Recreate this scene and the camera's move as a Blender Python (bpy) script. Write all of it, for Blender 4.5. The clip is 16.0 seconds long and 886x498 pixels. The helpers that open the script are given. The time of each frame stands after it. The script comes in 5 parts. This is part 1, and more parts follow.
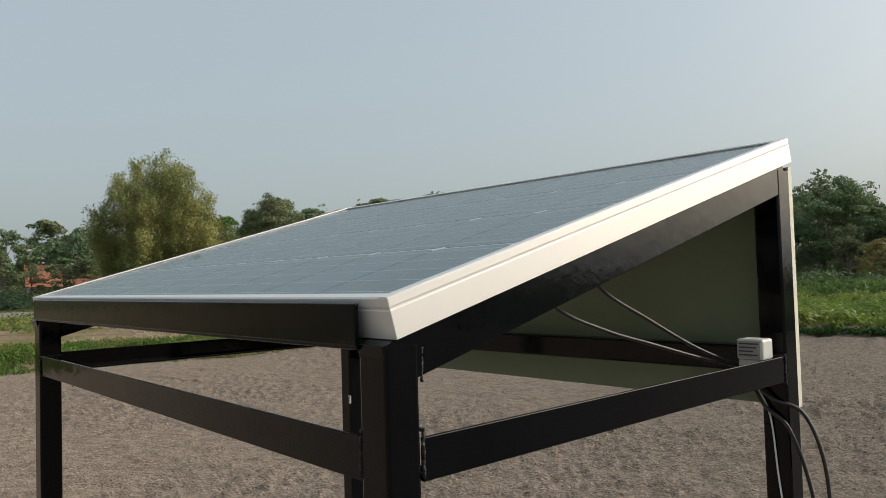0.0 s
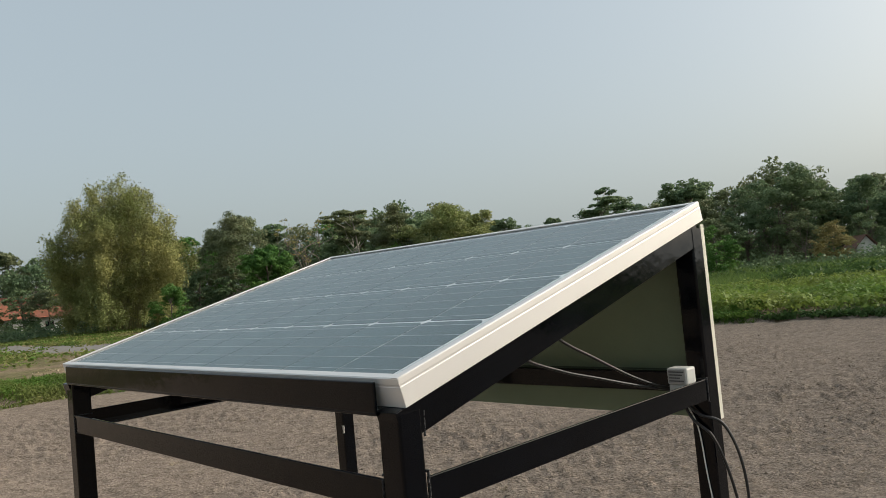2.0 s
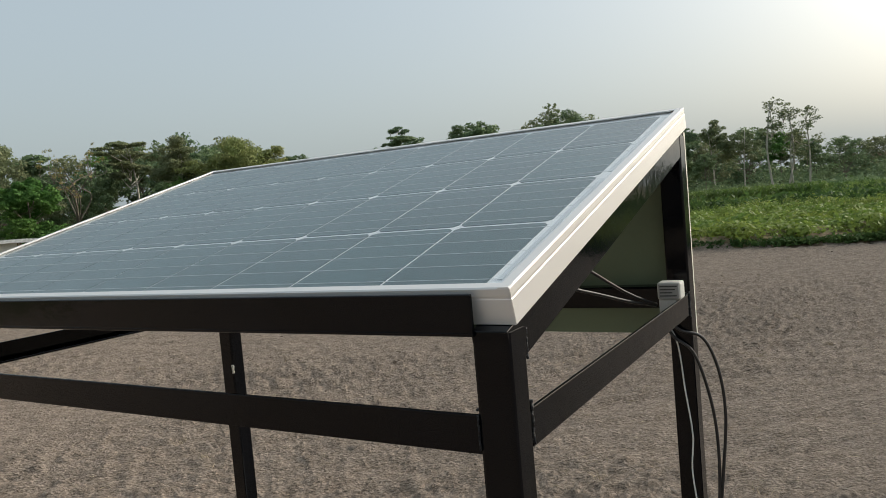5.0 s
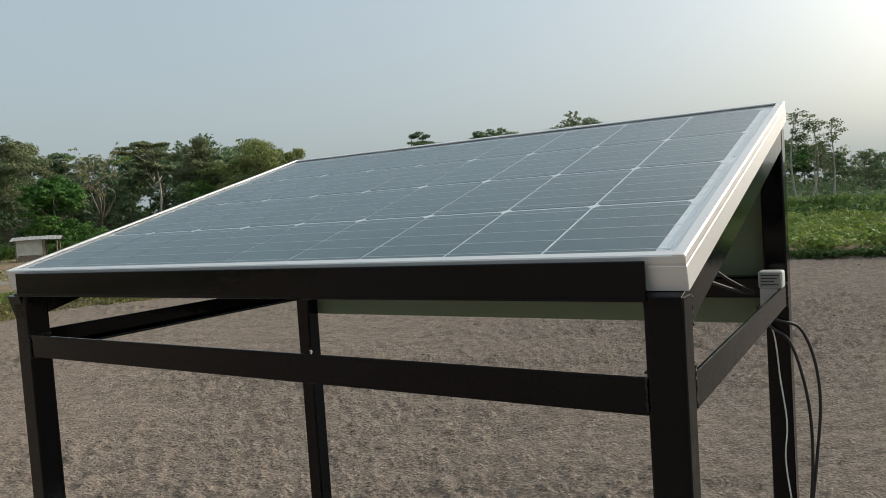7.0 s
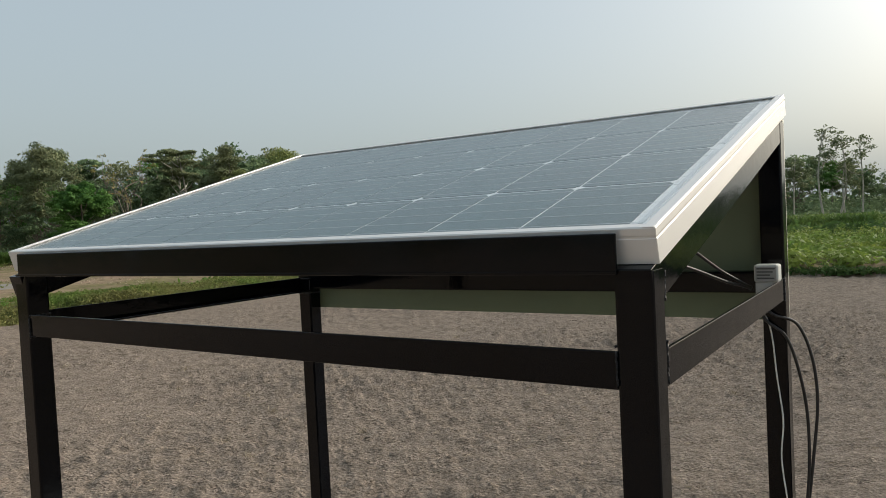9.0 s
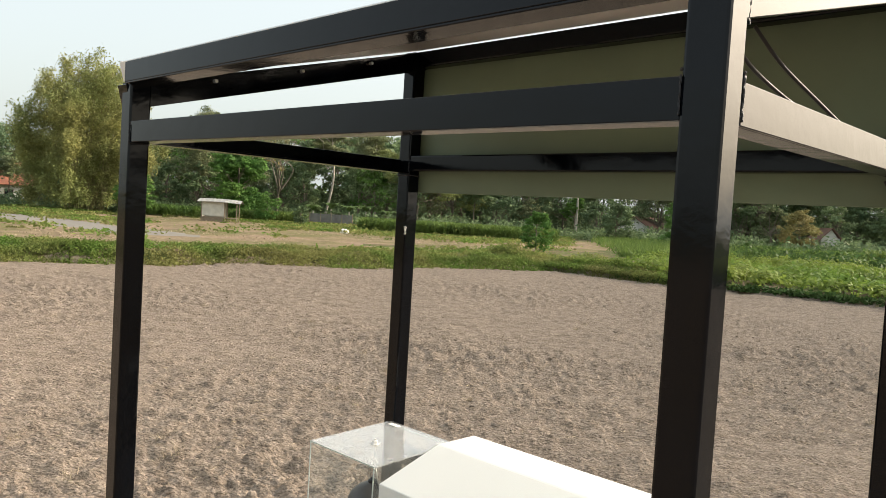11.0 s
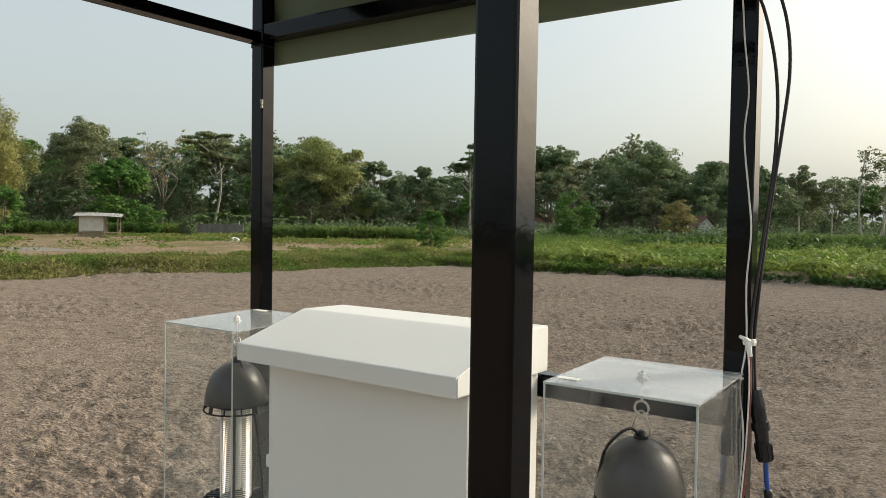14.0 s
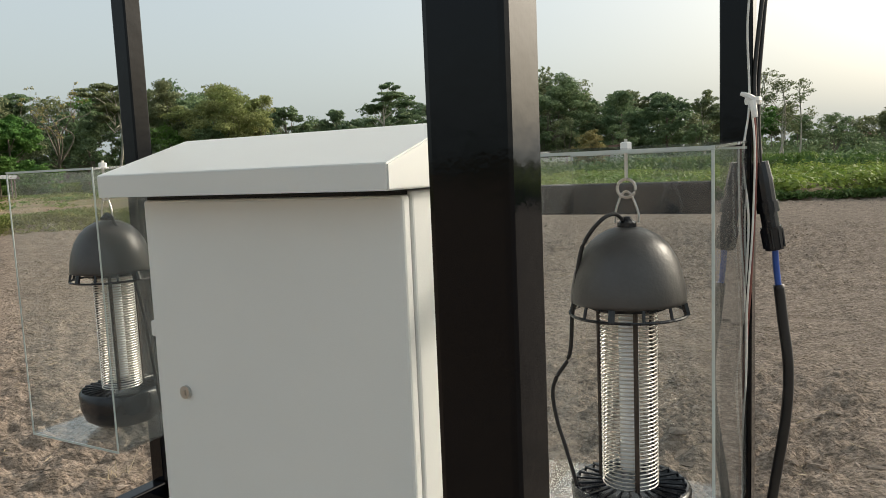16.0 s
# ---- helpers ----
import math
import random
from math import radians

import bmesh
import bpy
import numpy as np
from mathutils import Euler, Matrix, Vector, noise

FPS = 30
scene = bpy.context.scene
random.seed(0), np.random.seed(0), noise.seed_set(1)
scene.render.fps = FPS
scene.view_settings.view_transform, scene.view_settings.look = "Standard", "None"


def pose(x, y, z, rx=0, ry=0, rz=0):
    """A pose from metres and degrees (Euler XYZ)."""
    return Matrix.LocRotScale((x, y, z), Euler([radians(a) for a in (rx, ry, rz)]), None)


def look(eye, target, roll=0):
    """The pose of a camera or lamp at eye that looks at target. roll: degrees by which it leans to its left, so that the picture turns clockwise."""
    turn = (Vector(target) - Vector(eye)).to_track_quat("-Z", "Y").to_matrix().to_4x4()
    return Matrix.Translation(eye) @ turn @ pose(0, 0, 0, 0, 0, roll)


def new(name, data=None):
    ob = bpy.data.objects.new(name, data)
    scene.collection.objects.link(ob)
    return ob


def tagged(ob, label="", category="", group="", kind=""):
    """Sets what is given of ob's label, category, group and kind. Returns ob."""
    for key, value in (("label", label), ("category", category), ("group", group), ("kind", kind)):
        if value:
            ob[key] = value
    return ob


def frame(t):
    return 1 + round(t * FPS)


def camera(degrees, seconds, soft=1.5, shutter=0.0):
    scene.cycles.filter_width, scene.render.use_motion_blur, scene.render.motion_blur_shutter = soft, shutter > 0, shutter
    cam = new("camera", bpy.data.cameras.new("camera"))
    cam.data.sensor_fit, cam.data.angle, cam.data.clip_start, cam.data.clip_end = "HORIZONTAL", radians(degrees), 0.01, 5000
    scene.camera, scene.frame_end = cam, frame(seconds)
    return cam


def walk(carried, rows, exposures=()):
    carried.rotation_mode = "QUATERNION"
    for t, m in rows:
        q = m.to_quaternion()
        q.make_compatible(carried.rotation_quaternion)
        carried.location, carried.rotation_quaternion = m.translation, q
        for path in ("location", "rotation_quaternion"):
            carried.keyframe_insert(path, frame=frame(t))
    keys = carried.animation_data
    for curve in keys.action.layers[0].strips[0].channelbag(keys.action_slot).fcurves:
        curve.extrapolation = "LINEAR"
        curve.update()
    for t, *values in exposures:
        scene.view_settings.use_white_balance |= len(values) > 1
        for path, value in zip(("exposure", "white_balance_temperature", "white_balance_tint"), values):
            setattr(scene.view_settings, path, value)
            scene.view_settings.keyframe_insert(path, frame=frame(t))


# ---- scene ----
cam = camera(61.3, 16.0, soft=0.7)

PATH = [
    (0, (0.43, -0.324, 2.113), (-1.068, 0.998, 2.19), -1.7),
    (0.5, (0.485, -0.351, 2.15), (-0.928, 1.059, 2.271), -4.4),
    (1, (0.538, -0.391, 2.169), (-0.888, 1.004, 2.303), -5.3),
    (1.5, (0.576, -0.435, 2.187), (-0.852, 0.956, 2.343), -6.5),
    (2, (0.576, -0.479, 2.191), (-0.858, 0.913, 2.279), -5.3),
    (2.5, (0.565, -0.509, 2.204), (-0.819, 0.932, 2.289), -5.6),
    (3, (0.548, -0.527, 2.2), (-0.827, 0.924, 2.241), -6.1),
    (3.5, (0.491, -0.526, 2.186), (-0.794, 1.006, 2.142), -5.2),
    (4, (0.405, -0.517, 2.179), (-0.717, 1.134, 2.053), -6.1),
    (6.5, (0.151, -0.586, 2.156), (-0.823, 1.158, 2.06), -4.4),
    (7, (0.153, -0.62, 2.15), (-0.898, 1.078, 2.044), -3.8),
    (7.5, (0.168, -0.633, 2.147), (-0.89, 1.062, 2.057), -3.2),
    (8, (0.183, -0.635, 2.144), (-0.886, 1.053, 2.053), -3.4),
    (10.5, (0.197, -0.525, 1.958), (-1.077, 1.015, 1.904), 2.5),
    (11, (0.224, -0.517, 1.882), (-1.152, 0.932, 1.793), 3.5),
    (11.5, (0.245, -0.505, 1.839), (-1.138, 0.936, 1.728), 3.1),
    (12, (0.248, -0.486, 1.797), (-1.102, 0.985, 1.683), 2.5),
    (12.5, (0.254, -0.481, 1.765), (-1.075, 1.012, 1.696), 3.0),
    (13, (0.257, -0.465, 1.726), (-1.057, 1.042, 1.664), 1.8),
    (13.5, (0.258, -0.451, 1.67), (-1.015, 1.091, 1.611), 1.2),
    (14, (0.246, -0.427, 1.595), (-0.918, 1.198, 1.53), 0.9),
    (14.5, (0.225, -0.39, 1.543), (-0.882, 1.274, 1.455), 0.0),
    (15, (0.19, -0.35, 1.486), (-0.935, 1.3, 1.37), -1.5),
    (15.5, (0.143, -0.29, 1.429), (-0.921, 1.4, 1.307), -1.9),
    (16, (0.104, -0.238, 1.386), (-0.877, 1.491, 1.166), -2.4),
]
EXPOSURES = [(0.0, 0.50, 6500, 9), (4.0, 0.60, 6500, 9), (6.3, 0.53, 6300, 8), (8.2, 0.52, 6300, 8), (10.3, 0.96, 6900, 10), (11.0, 1.40, 7050, 11), (11.6, 1.54, 7000, 10),
             (12.5, 1.50, 6950, 9), (13.5, 1.12, 6900, 9), (14.5, 0.74, 6900, 9), (16.0, 0.84, 6700, 9)]
walk(cam, [(t, look(eye, target, roll)) for t, eye, target, roll in PATH], EXPOSURES)

# ---- world and sun: hazy late afternoon, sun beyond the field on the +x side ----
SUN_YAW, SUN_UP = -34.0, 29.0
world = bpy.data.worlds.new("hazy_sky")
scene.world = world
world.use_nodes = True
wn = world.node_tree.nodes
sky = wn.new("ShaderNodeTexSky")
sky.sky_type = "NISHITA"
sky.sun_disc = False
sky.sun_elevation = radians(SUN_UP)
sky.sun_rotation = radians(-SUN_YAW)
sky.air_density, sky.dust_density, sky.ozone_density = 1.0, 8.0, 1.5
wn["Background"].inputs["Strength"].default_value = 0.130
# thin haze lifts the whole sky to a pale grey
haze = wn.new("ShaderNodeMix")
haze.data_type = "RGBA"
haze.inputs[0].default_value = 0.60
haze.inputs[7].default_value = (3.02, 3.46, 3.56, 1)
world.node_tree.links.new(sky.outputs["Color"], haze.inputs[6])
# the hidden sun's wide warm aureole in the haze
sy, su = radians(SUN_YAW), radians(SUN_UP)
sun_dir = Vector((-math.sin(sy) * math.cos(su), math.cos(sy) * math.cos(su), math.sin(su)))
way = wn.new("ShaderNodeTexCoord")
near_sun = wn.new("ShaderNodeVectorMath")
near_sun.operation = "DOT_PRODUCT"
near_sun.inputs[1].default_value = sun_dir
clip = wn.new("ShaderNodeMath")
clip.operation = "MAXIMUM"
clip.inputs[1].default_value = 0.0
fall = wn.new("ShaderNodeMath")
fall.operation = "POWER"
fall.inputs[1].default_value = 16.0
tint = wn.new("ShaderNodeVectorMath")
tint.operation = "SCALE"
tint.inputs[0].default_value = (20.0, 19.4, 18.2)
total = wn.new("ShaderNodeVectorMath")
total.operation = "ADD"
for a, b in ((way.outputs["Generated"], near_sun.inputs[0]), (near_sun.outputs["Value"], clip.inputs[0]), (clip.outputs["Value"], fall.inputs[0]),
             (fall.outputs["Value"], tint.inputs["Scale"]), (haze.outputs[2], total.inputs[0]), (tint.outputs["Vector"], total.inputs[1]),
             (total.outputs["Vector"], wn["Background"].inputs["Color"])):
    world.node_tree.links.new(a, b)

sun_data = bpy.data.lights.new("sun", "SUN")
sun_data.energy, sun_data.angle, sun_data.color = 1.12, radians(7), (1.0, 0.92, 0.81)
sun = new("sun", sun_data)
sun.matrix_world = look(tuple(sun_dir * 50), (0, 0, 0))

# ---- materials ----


def material(name, base, rough=0.6, metal=0.0, vary=0.15, scale=8.0, bump=0.0, bump_scale=60.0, second=None, mix_scale=2.0,
             random_island=0.0, random_object=0.0, coat=0.0, stretch=(1, 1, 1), rough_vary=0.0, translucent=0.0, detail=6.0, specular=0.5, relief=0.01, matte=0.0, heading=None):
    m = bpy.data.materials.new(name)
    m.use_nodes = True
    n, l = m.node_tree.nodes, m.node_tree.links
    p = n["Principled BSDF"]
    p.inputs["Roughness"].default_value = rough
    p.inputs["Metallic"].default_value = metal
    p.inputs["Specular IOR Level"].default_value = specular
    p.inputs["Diffuse Roughness"].default_value = matte
    p.inputs["Coat Weight"].default_value = coat
    p.inputs["Coat Roughness"].default_value = 0.08
    tc = n.new("ShaderNodeTexCoord")
    mp = n.new("ShaderNodeMapping")
    mp.inputs["Scale"].default_value = stretch
    if heading is not None:
        # marks drawn out along a heading over the ground
        mp.vector_type = "TEXTURE"
        mp.inputs["Rotation"].default_value = (0, 0, radians(heading))
    l.new(tc.outputs["Object"], mp.inputs["Vector"])
    fine = n.new("ShaderNodeTexNoise")
    fine.inputs["Scale"].default_value, fine.inputs["Detail"].default_value = scale, detail
    l.new(mp.outputs["Vector"], fine.inputs["Vector"])
    ramp = n.new("ShaderNodeMapRange")
    ramp.inputs["From Min"].default_value, ramp.inputs["From Max"].default_value = 0.25, 0.75
    ramp.inputs["To Min"].default_value, ramp.inputs["To Max"].default_value = 1 - vary, 1 + vary
    l.new(fine.outputs["Fac"], ramp.inputs["Value"])
    value = ramp.outputs["Result"]
    for on, socket in ((random_island, ("ShaderNodeNewGeometry", "Random Per Island")), (random_object, ("ShaderNodeObjectInfo", "Random"))):
        if on:
            src = n.new(socket[0])
            r2 = n.new("ShaderNodeMapRange")
            r2.inputs["To Min"].default_value, r2.inputs["To Max"].default_value = 1 - on, 1 + on
            l.new(src.outputs[socket[1]], r2.inputs["Value"])
            mul = n.new("ShaderNodeMath")
            mul.operation = "MULTIPLY"
            l.new(value, mul.inputs[0]), l.new(r2.outputs["Result"], mul.inputs[1])
            value = mul.outputs["Value"]
    if second:
        big = n.new("ShaderNodeTexNoise")
        big.inputs["Scale"].default_value, big.inputs["Detail"].default_value = mix_scale, 4.0
        l.new(mp.outputs["Vector"], big.inputs["Vector"])
        sharp = n.new("ShaderNodeMapRange")
        sharp.inputs["From Min"].default_value, sharp.inputs["From Max"].default_value = 0.38, 0.62
        l.new(big.outputs["Fac"], sharp.inputs["Value"])
        mix = n.new("ShaderNodeMix")
        mix.data_type = "RGBA"
        mix.inputs[6].default_value, mix.inputs[7].default_value = (*base, 1), (*second, 1)
        l.new(sharp.outputs["Result"], mix.inputs[0])
        colour = mix.outputs[2]
    else:
        rgb = n.new("ShaderNodeRGB")
        rgb.outputs[0].default_value = (*base, 1)
        colour = rgb.outputs[0]
    scaled = n.new("ShaderNodeVectorMath")
    scaled.operation = "SCALE"
    l.new(colour, scaled.inputs[0]), l.new(value, scaled.inputs["Scale"])
    l.new(scaled.outputs["Vector"], p.inputs["Base Color"])
    if rough_vary:
        rr = n.new("ShaderNodeMapRange")
        rr.inputs["From Min"].default_value, rr.inputs["From Max"].default_value = 0.3, 0.7
        rr.inputs["To Min"].default_value, rr.inputs["To Max"].default_value = max(0.02, rough - rough_vary), rough + rough_vary
        l.new(fine.outputs["Fac"], rr.inputs["Value"]), l.new(rr.outputs["Result"], p.inputs["Roughness"])
    if bump:
        bt = n.new("ShaderNodeTexNoise")
        bt.inputs["Scale"].default_value, bt.inputs["Detail"].default_value = bump_scale, 5.0
        l.new(mp.outputs["Vector"], bt.inputs["Vector"])
        b = n.new("ShaderNodeBump")
        b.inputs["Strength"].default_value, b.inputs["Distance"].default_value = min(1.0, bump), relief
        l.new(bt.outputs["Fac"], b.inputs["Height"]), l.new(b.outputs["Normal"], p.inputs["Normal"])
    if translucent:
        tr = n.new("ShaderNodeBsdfTranslucent")
        l.new(scaled.outputs["Vector"], tr.inputs["Color"])
        ms = n.new("ShaderNodeMixShader")
        ms.inputs[0].default_value = translucent
        l.new(p.outputs["BSDF"], ms.inputs[1]), l.new(tr.outputs["BSDF"], ms.inputs[2])
        l.new(ms.outputs["Shader"], n["Material Output"].inputs["Surface"])
    return m


def clear_sheet(name, tint=(1, 1, 1), ior=1.5, rough=0.0, haze=0.0, share=1.0):
    """Thin clear sheet: the Fresnel share is mirrored, the rest passes through."""
    m = bpy.data.materials.new(name)
    m.use_nodes = True
    n, l = m.node_tree.nodes, m.node_tree.links
    n.remove(n["Principled BSDF"])
    lw = n.new("ShaderNodeLayerWeight")
    lw.inputs["Blend"].default_value = 0.5
    pw = n.new("ShaderNodeMath")
    pw.operation = "POWER"
    pw.inputs[1].default_value = 5.0
    l.new(lw.outputs["Facing"], pw.inputs[0])
    r0 = ((ior - 1) / (ior + 1)) ** 2
    fr = n.new("ShaderNodeMath")
    fr.operation = "MULTIPLY_ADD"
    fr.inputs[1].default_value, fr.inputs[2].default_value = (1 - r0) * share, r0 * share
    l.new(pw.outputs["Value"], fr.inputs[0])
    tr = n.new("ShaderNodeBsdfTransparent")
    tr.inputs["Color"].default_value = (*tint, 1)
    gl = n.new("ShaderNodeBsdfGlossy")
    gl.inputs["Roughness"].default_value = rough
    first = tr.outputs["BSDF"]
    if haze:
        df = n.new("ShaderNodeBsdfDiffuse")
        df.inputs["Color"].default_value = (0.8, 0.82, 0.82, 1)
        ns = n.new("ShaderNodeTexNoise")
        ns.inputs["Scale"].default_value = 9.0
        hz = n.new("ShaderNodeMapRange")
        hz.inputs["From Min"].default_value, hz.inputs["From Max"].default_value = 0.3, 0.7
        hz.inputs["To Min"].default_value, hz.inputs["To Max"].default_value = haze * 0.6, haze * 1.4
        hm = n.new("ShaderNodeMixShader")
        l.new(ns.outputs["Fac"], hz.inputs["Value"]), l.new(hz.outputs["Result"], hm.inputs[0])
        l.new(tr.outputs["BSDF"], hm.inputs[1]), l.new(df.outputs["BSDF"], hm.inputs[2])
        first = hm.outputs["Shader"]
    ms = n.new("ShaderNodeMixShader")
    l.new(fr.outputs["Value"], ms.inputs[0]), l.new(first, ms.inputs[1]), l.new(gl.outputs["BSDF"], ms.inputs[2])
    l.new(ms.outputs["Shader"], n["Material Output"].inputs["Surface"])
    return m


M_BLACK = material("black_gloss_paint", (0.0014, 0.0020, 0.0034), rough=0.09, vary=0.4, scale=14, bump=0.05, bump_scale=28, rough_vary=0.04, specular=0.21)
M_WELD = material("weld_bead", (0.025, 0.025, 0.027), rough=0.3, metal=0.3, vary=0.4, scale=120, bump=0.6, bump_scale=300)
M_WELDSPOT = material("bare_weld_metal", (0.62, 0.60, 0.56), rough=0.4, metal=0.5, vary=0.3, scale=200)
M_ALU = material("anodised_aluminium", (0.71, 0.69, 0.665), rough=0.38, metal=0.35, vary=0.02, scale=6)
M_CELL = material("solar_cell", (0.018, 0.060, 0.064), rough=0.3, vary=0.12, scale=60, random_object=0.12)
M_SHEET = material("white_backsheet", (0.82, 0.83, 0.84), rough=0.5, vary=0.06, scale=10)
M_BUS = material("silver_busbar", (0.62, 0.64, 0.66), rough=0.35, metal=0.6, vary=0.1, scale=50)
M_GLASS = clear_sheet("panel_glass", (0.97, 0.98, 0.98), 1.5, 0.03, 0.004, 0.45)
M_ACRYL = clear_sheet("clear_acrylic", (0.95, 0.965, 0.96), 1.49, 0.01, 0.035)
# white diffuse share puts dust and the reflected sky's sheen into the lid's colour
M_ACTOP = clear_sheet("dust_and_sky_sheen_lid", (0.95, 0.965, 0.96), 1.49, 0.02, 0.24)
M_ACEDGE = material("acrylic_edge", (0.55, 0.60, 0.57), rough=0.2, vary=0.1, scale=30)
M_BOARD = material("olive_board", (0.142, 0.184, 0.116), rough=0.6, vary=0.12, scale=5, bump=0.1, bump_scale=40)
M_BOARDEDGE = material("cream_board_edge", (0.62, 0.60, 0.50), rough=0.6, vary=0.1)
M_CREAM = material("cream_powder_coat", (0.720, 0.730, 0.700), rough=0.42, vary=0.03, scale=3, bump=0.05, bump_scale=500)
M_GASKET_AND_SHADE = material("dark_gap", (0.02, 0.02, 0.02), rough=0.8)
M_LOCK = material("chrome_lock", (0.5, 0.5, 0.48), rough=0.3, metal=0.9, vary=0.1)
M_DOME = material("gunmetal_plastic", (0.075, 0.070, 0.066), rough=0.40, metal=0.25, vary=0.12, scale=40, bump=0.05, bump_scale=200)
M_DARK = material("black_plastic", (0.013, 0.014, 0.017), rough=0.27, vary=0.2, scale=30)
M_WIRE = material("steel_wire", (0.62, 0.60, 0.57), rough=0.3, metal=0.9, vary=0.1)
M_BAR = material("brown_black_plastic", (0.040, 0.028, 0.022), rough=0.4, vary=0.2, scale=30)
M_CAGE = material("bright_cage_wire", (0.66, 0.62, 0.57), rough=0.35, metal=0.8, vary=0.15)
M_TUBE = material("white_lamp_tube", (0.85, 0.87, 0.88), rough=0.25, vary=0.03)
M_CABLE = material("black_cable", (0.016, 0.015, 0.015), rough=0.45, vary=0.3, scale=40)
M_WHITEWIRE = material("white_wire", (0.72, 0.70, 0.66), rough=0.5, vary=0.1, scale=60)
M_REDWIRE = material("red_brown_wire", (0.20, 0.06, 0.045), rough=0.5, vary=0.1)
M_BLUE = material("blue_wire", (0.022, 0.075, 0.32), rough=0.4, vary=0.1)
M_GREYBOX = material("light_grey_plastic", (0.52, 0.52, 0.49), rough=0.45, vary=0.05)
M_LABEL = material("silver_label", (0.32, 0.32, 0.31), rough=0.35, vary=0.05)
M_INK = material("dark_ink", (0.05, 0.05, 0.05), rough=0.6)
M_TAPE = material("white_tape", (0.8, 0.78, 0.74), rough=0.5, vary=0.08, scale=40)
M_SOIL = material("tilled_soil", (0.206, 0.163, 0.127), rough=0.97, vary=0.50, scale=46, bump=1.0, bump_scale=44,
                  second=(0.292, 0.235, 0.186), mix_scale=12.0, specular=0.1, matte=0.6, relief=0.042, detail=6, heading=39.7, stretch=(1.5, 1, 1))
M_CLOD = material("soil_clod", (0.276, 0.222, 0.176), rough=0.95, specular=0.1, matte=1.0, vary=0.25, scale=30, bump=0.8, bump_scale=60, random_island=0.3)
M_STRAW = material("dry_straw", (0.36, 0.29, 0.19), rough=0.8, vary=0.2, random_island=0.3)
M_TURF = material("grassy_ground", (0.075, 0.098, 0.032), rough=0.9, specular=0.08, vary=0.4, scale=5, bump=1.0, bump_scale=9, relief=0.08,
                  second=(0.150, 0.115, 0.066), mix_scale=0.9)
M_DRYLAND = material("dry_stubble_ground", (0.250, 0.180, 0.128), rough=0.95, specular=0.08, vary=0.42, scale=3.5, bump=1.0, bump_scale=5, relief=0.12,
                     second=(0.150, 0.135, 0.062), mix_scale=0.22)
M_PATH = material("grey_fallow_earth", (0.21, 0.195, 0.175), rough=0.9, specular=0.08, vary=0.15, scale=2, bump=0.4, bump_scale=8)
M_GRASS = material("grass_blade", (0.105, 0.185, 0.034), rough=0.7, vary=0.25, scale=0.6, random_island=0.22, second=(0.215, 0.215, 0.075), mix_scale=0.42, translucent=0.4, specular=0.15)
M_CROP = material("crop_leaf", (0.140, 0.225, 0.045), rough=0.55, vary=0.22, scale=0.5, random_island=0.16, second=(0.215, 0.265, 0.058), mix_scale=0.16, translucent=0.38, specular=0.15)
M_CORN = material("maize_leaf", (0.080, 0.148, 0.036), rough=0.6, vary=0.3, scale=0.4, random_island=0.2, second=(0.145, 0.200, 0.052), mix_scale=0.1, translucent=0.4, specular=0.15)
M_BARK = material("grey_brown_bark", (0.16, 0.135, 0.105), rough=0.9, vary=0.3, scale=3, bump=0.6, bump_scale=12)
M_PALEBARK = material("pale_bark", (0.40, 0.37, 0.31), rough=0.85, vary=0.25, scale=2, bump=0.4, bump_scale=10)


def leaf(name, a, b):
    return material(name, a, rough=0.65, specular=0.2, vary=0.22, scale=0.30, random_island=0.16, second=b, mix_scale=0.20, translucent=0.32)


M_LEAF = leaf("deep_green_leaf", (0.120, 0.180, 0.092), (0.180, 0.240, 0.112))
M_LEAF2 = leaf("fresh_green_leaf", (0.078, 0.180, 0.040), (0.125, 0.225, 0.052))
M_LEAF3 = leaf("olive_leaf", (0.155, 0.190, 0.096), (0.215, 0.232, 0.118))
M_BAMBOO = leaf("bamboo_leaf", (0.310, 0.305, 0.115), (0.215, 0.245, 0.088))
M_FEATHER = leaf("feathery_leaf", (0.275, 0.290, 0.110), (0.200, 0.245, 0.085))
M_YELLOW = leaf("yellowish_leaf", (0.34, 0.285, 0.125), (0.24, 0.23, 0.085))
M_HEDGE_AND_SHADE = leaf("hedge_and_shade_leaf", (0.055, 0.105, 0.030), (0.085, 0.140, 0.040))
M_BANANA = leaf("banana_leaf", (0.115, 0.19, 0.060), (0.16, 0.22, 0.08))
M_TILEROOF = material("red_clay_tiles", (0.33, 0.125, 0.07), rough=0.85, vary=0.25, scale=4, second=(0.25, 0.10, 0.065), mix_scale=0.8, bump=0.5, bump_scale=8)
M_BROWNROOF = material("brown_tiles", (0.16, 0.085, 0.06), rough=0.85, vary=0.25, scale=4, bump=0.5, bump_scale=8)
M_PLASTER = material("white_plaster", (0.68, 0.66, 0.60), rough=0.8, vary=0.1, scale=1.5)
M_HUTROOF = material("grey_corrugated_sheet", (0.30, 0.30, 0.285), rough=0.85, vary=0.3, scale=3, specular=0.1)
M_HUTWALL = material("pale_tarpaulin", (0.50, 0.49, 0.43), rough=0.7, vary=0.15, scale=2)
M_NET = material("grey_netting", (0.13, 0.13, 0.125), rough=0.9, vary=0.25, scale=2)
M_WOOD = material("weathered_wood", (0.20, 0.16, 0.115), rough=0.85, vary=0.25, scale=6)

# ---- mesh helpers ----
BASE = {}


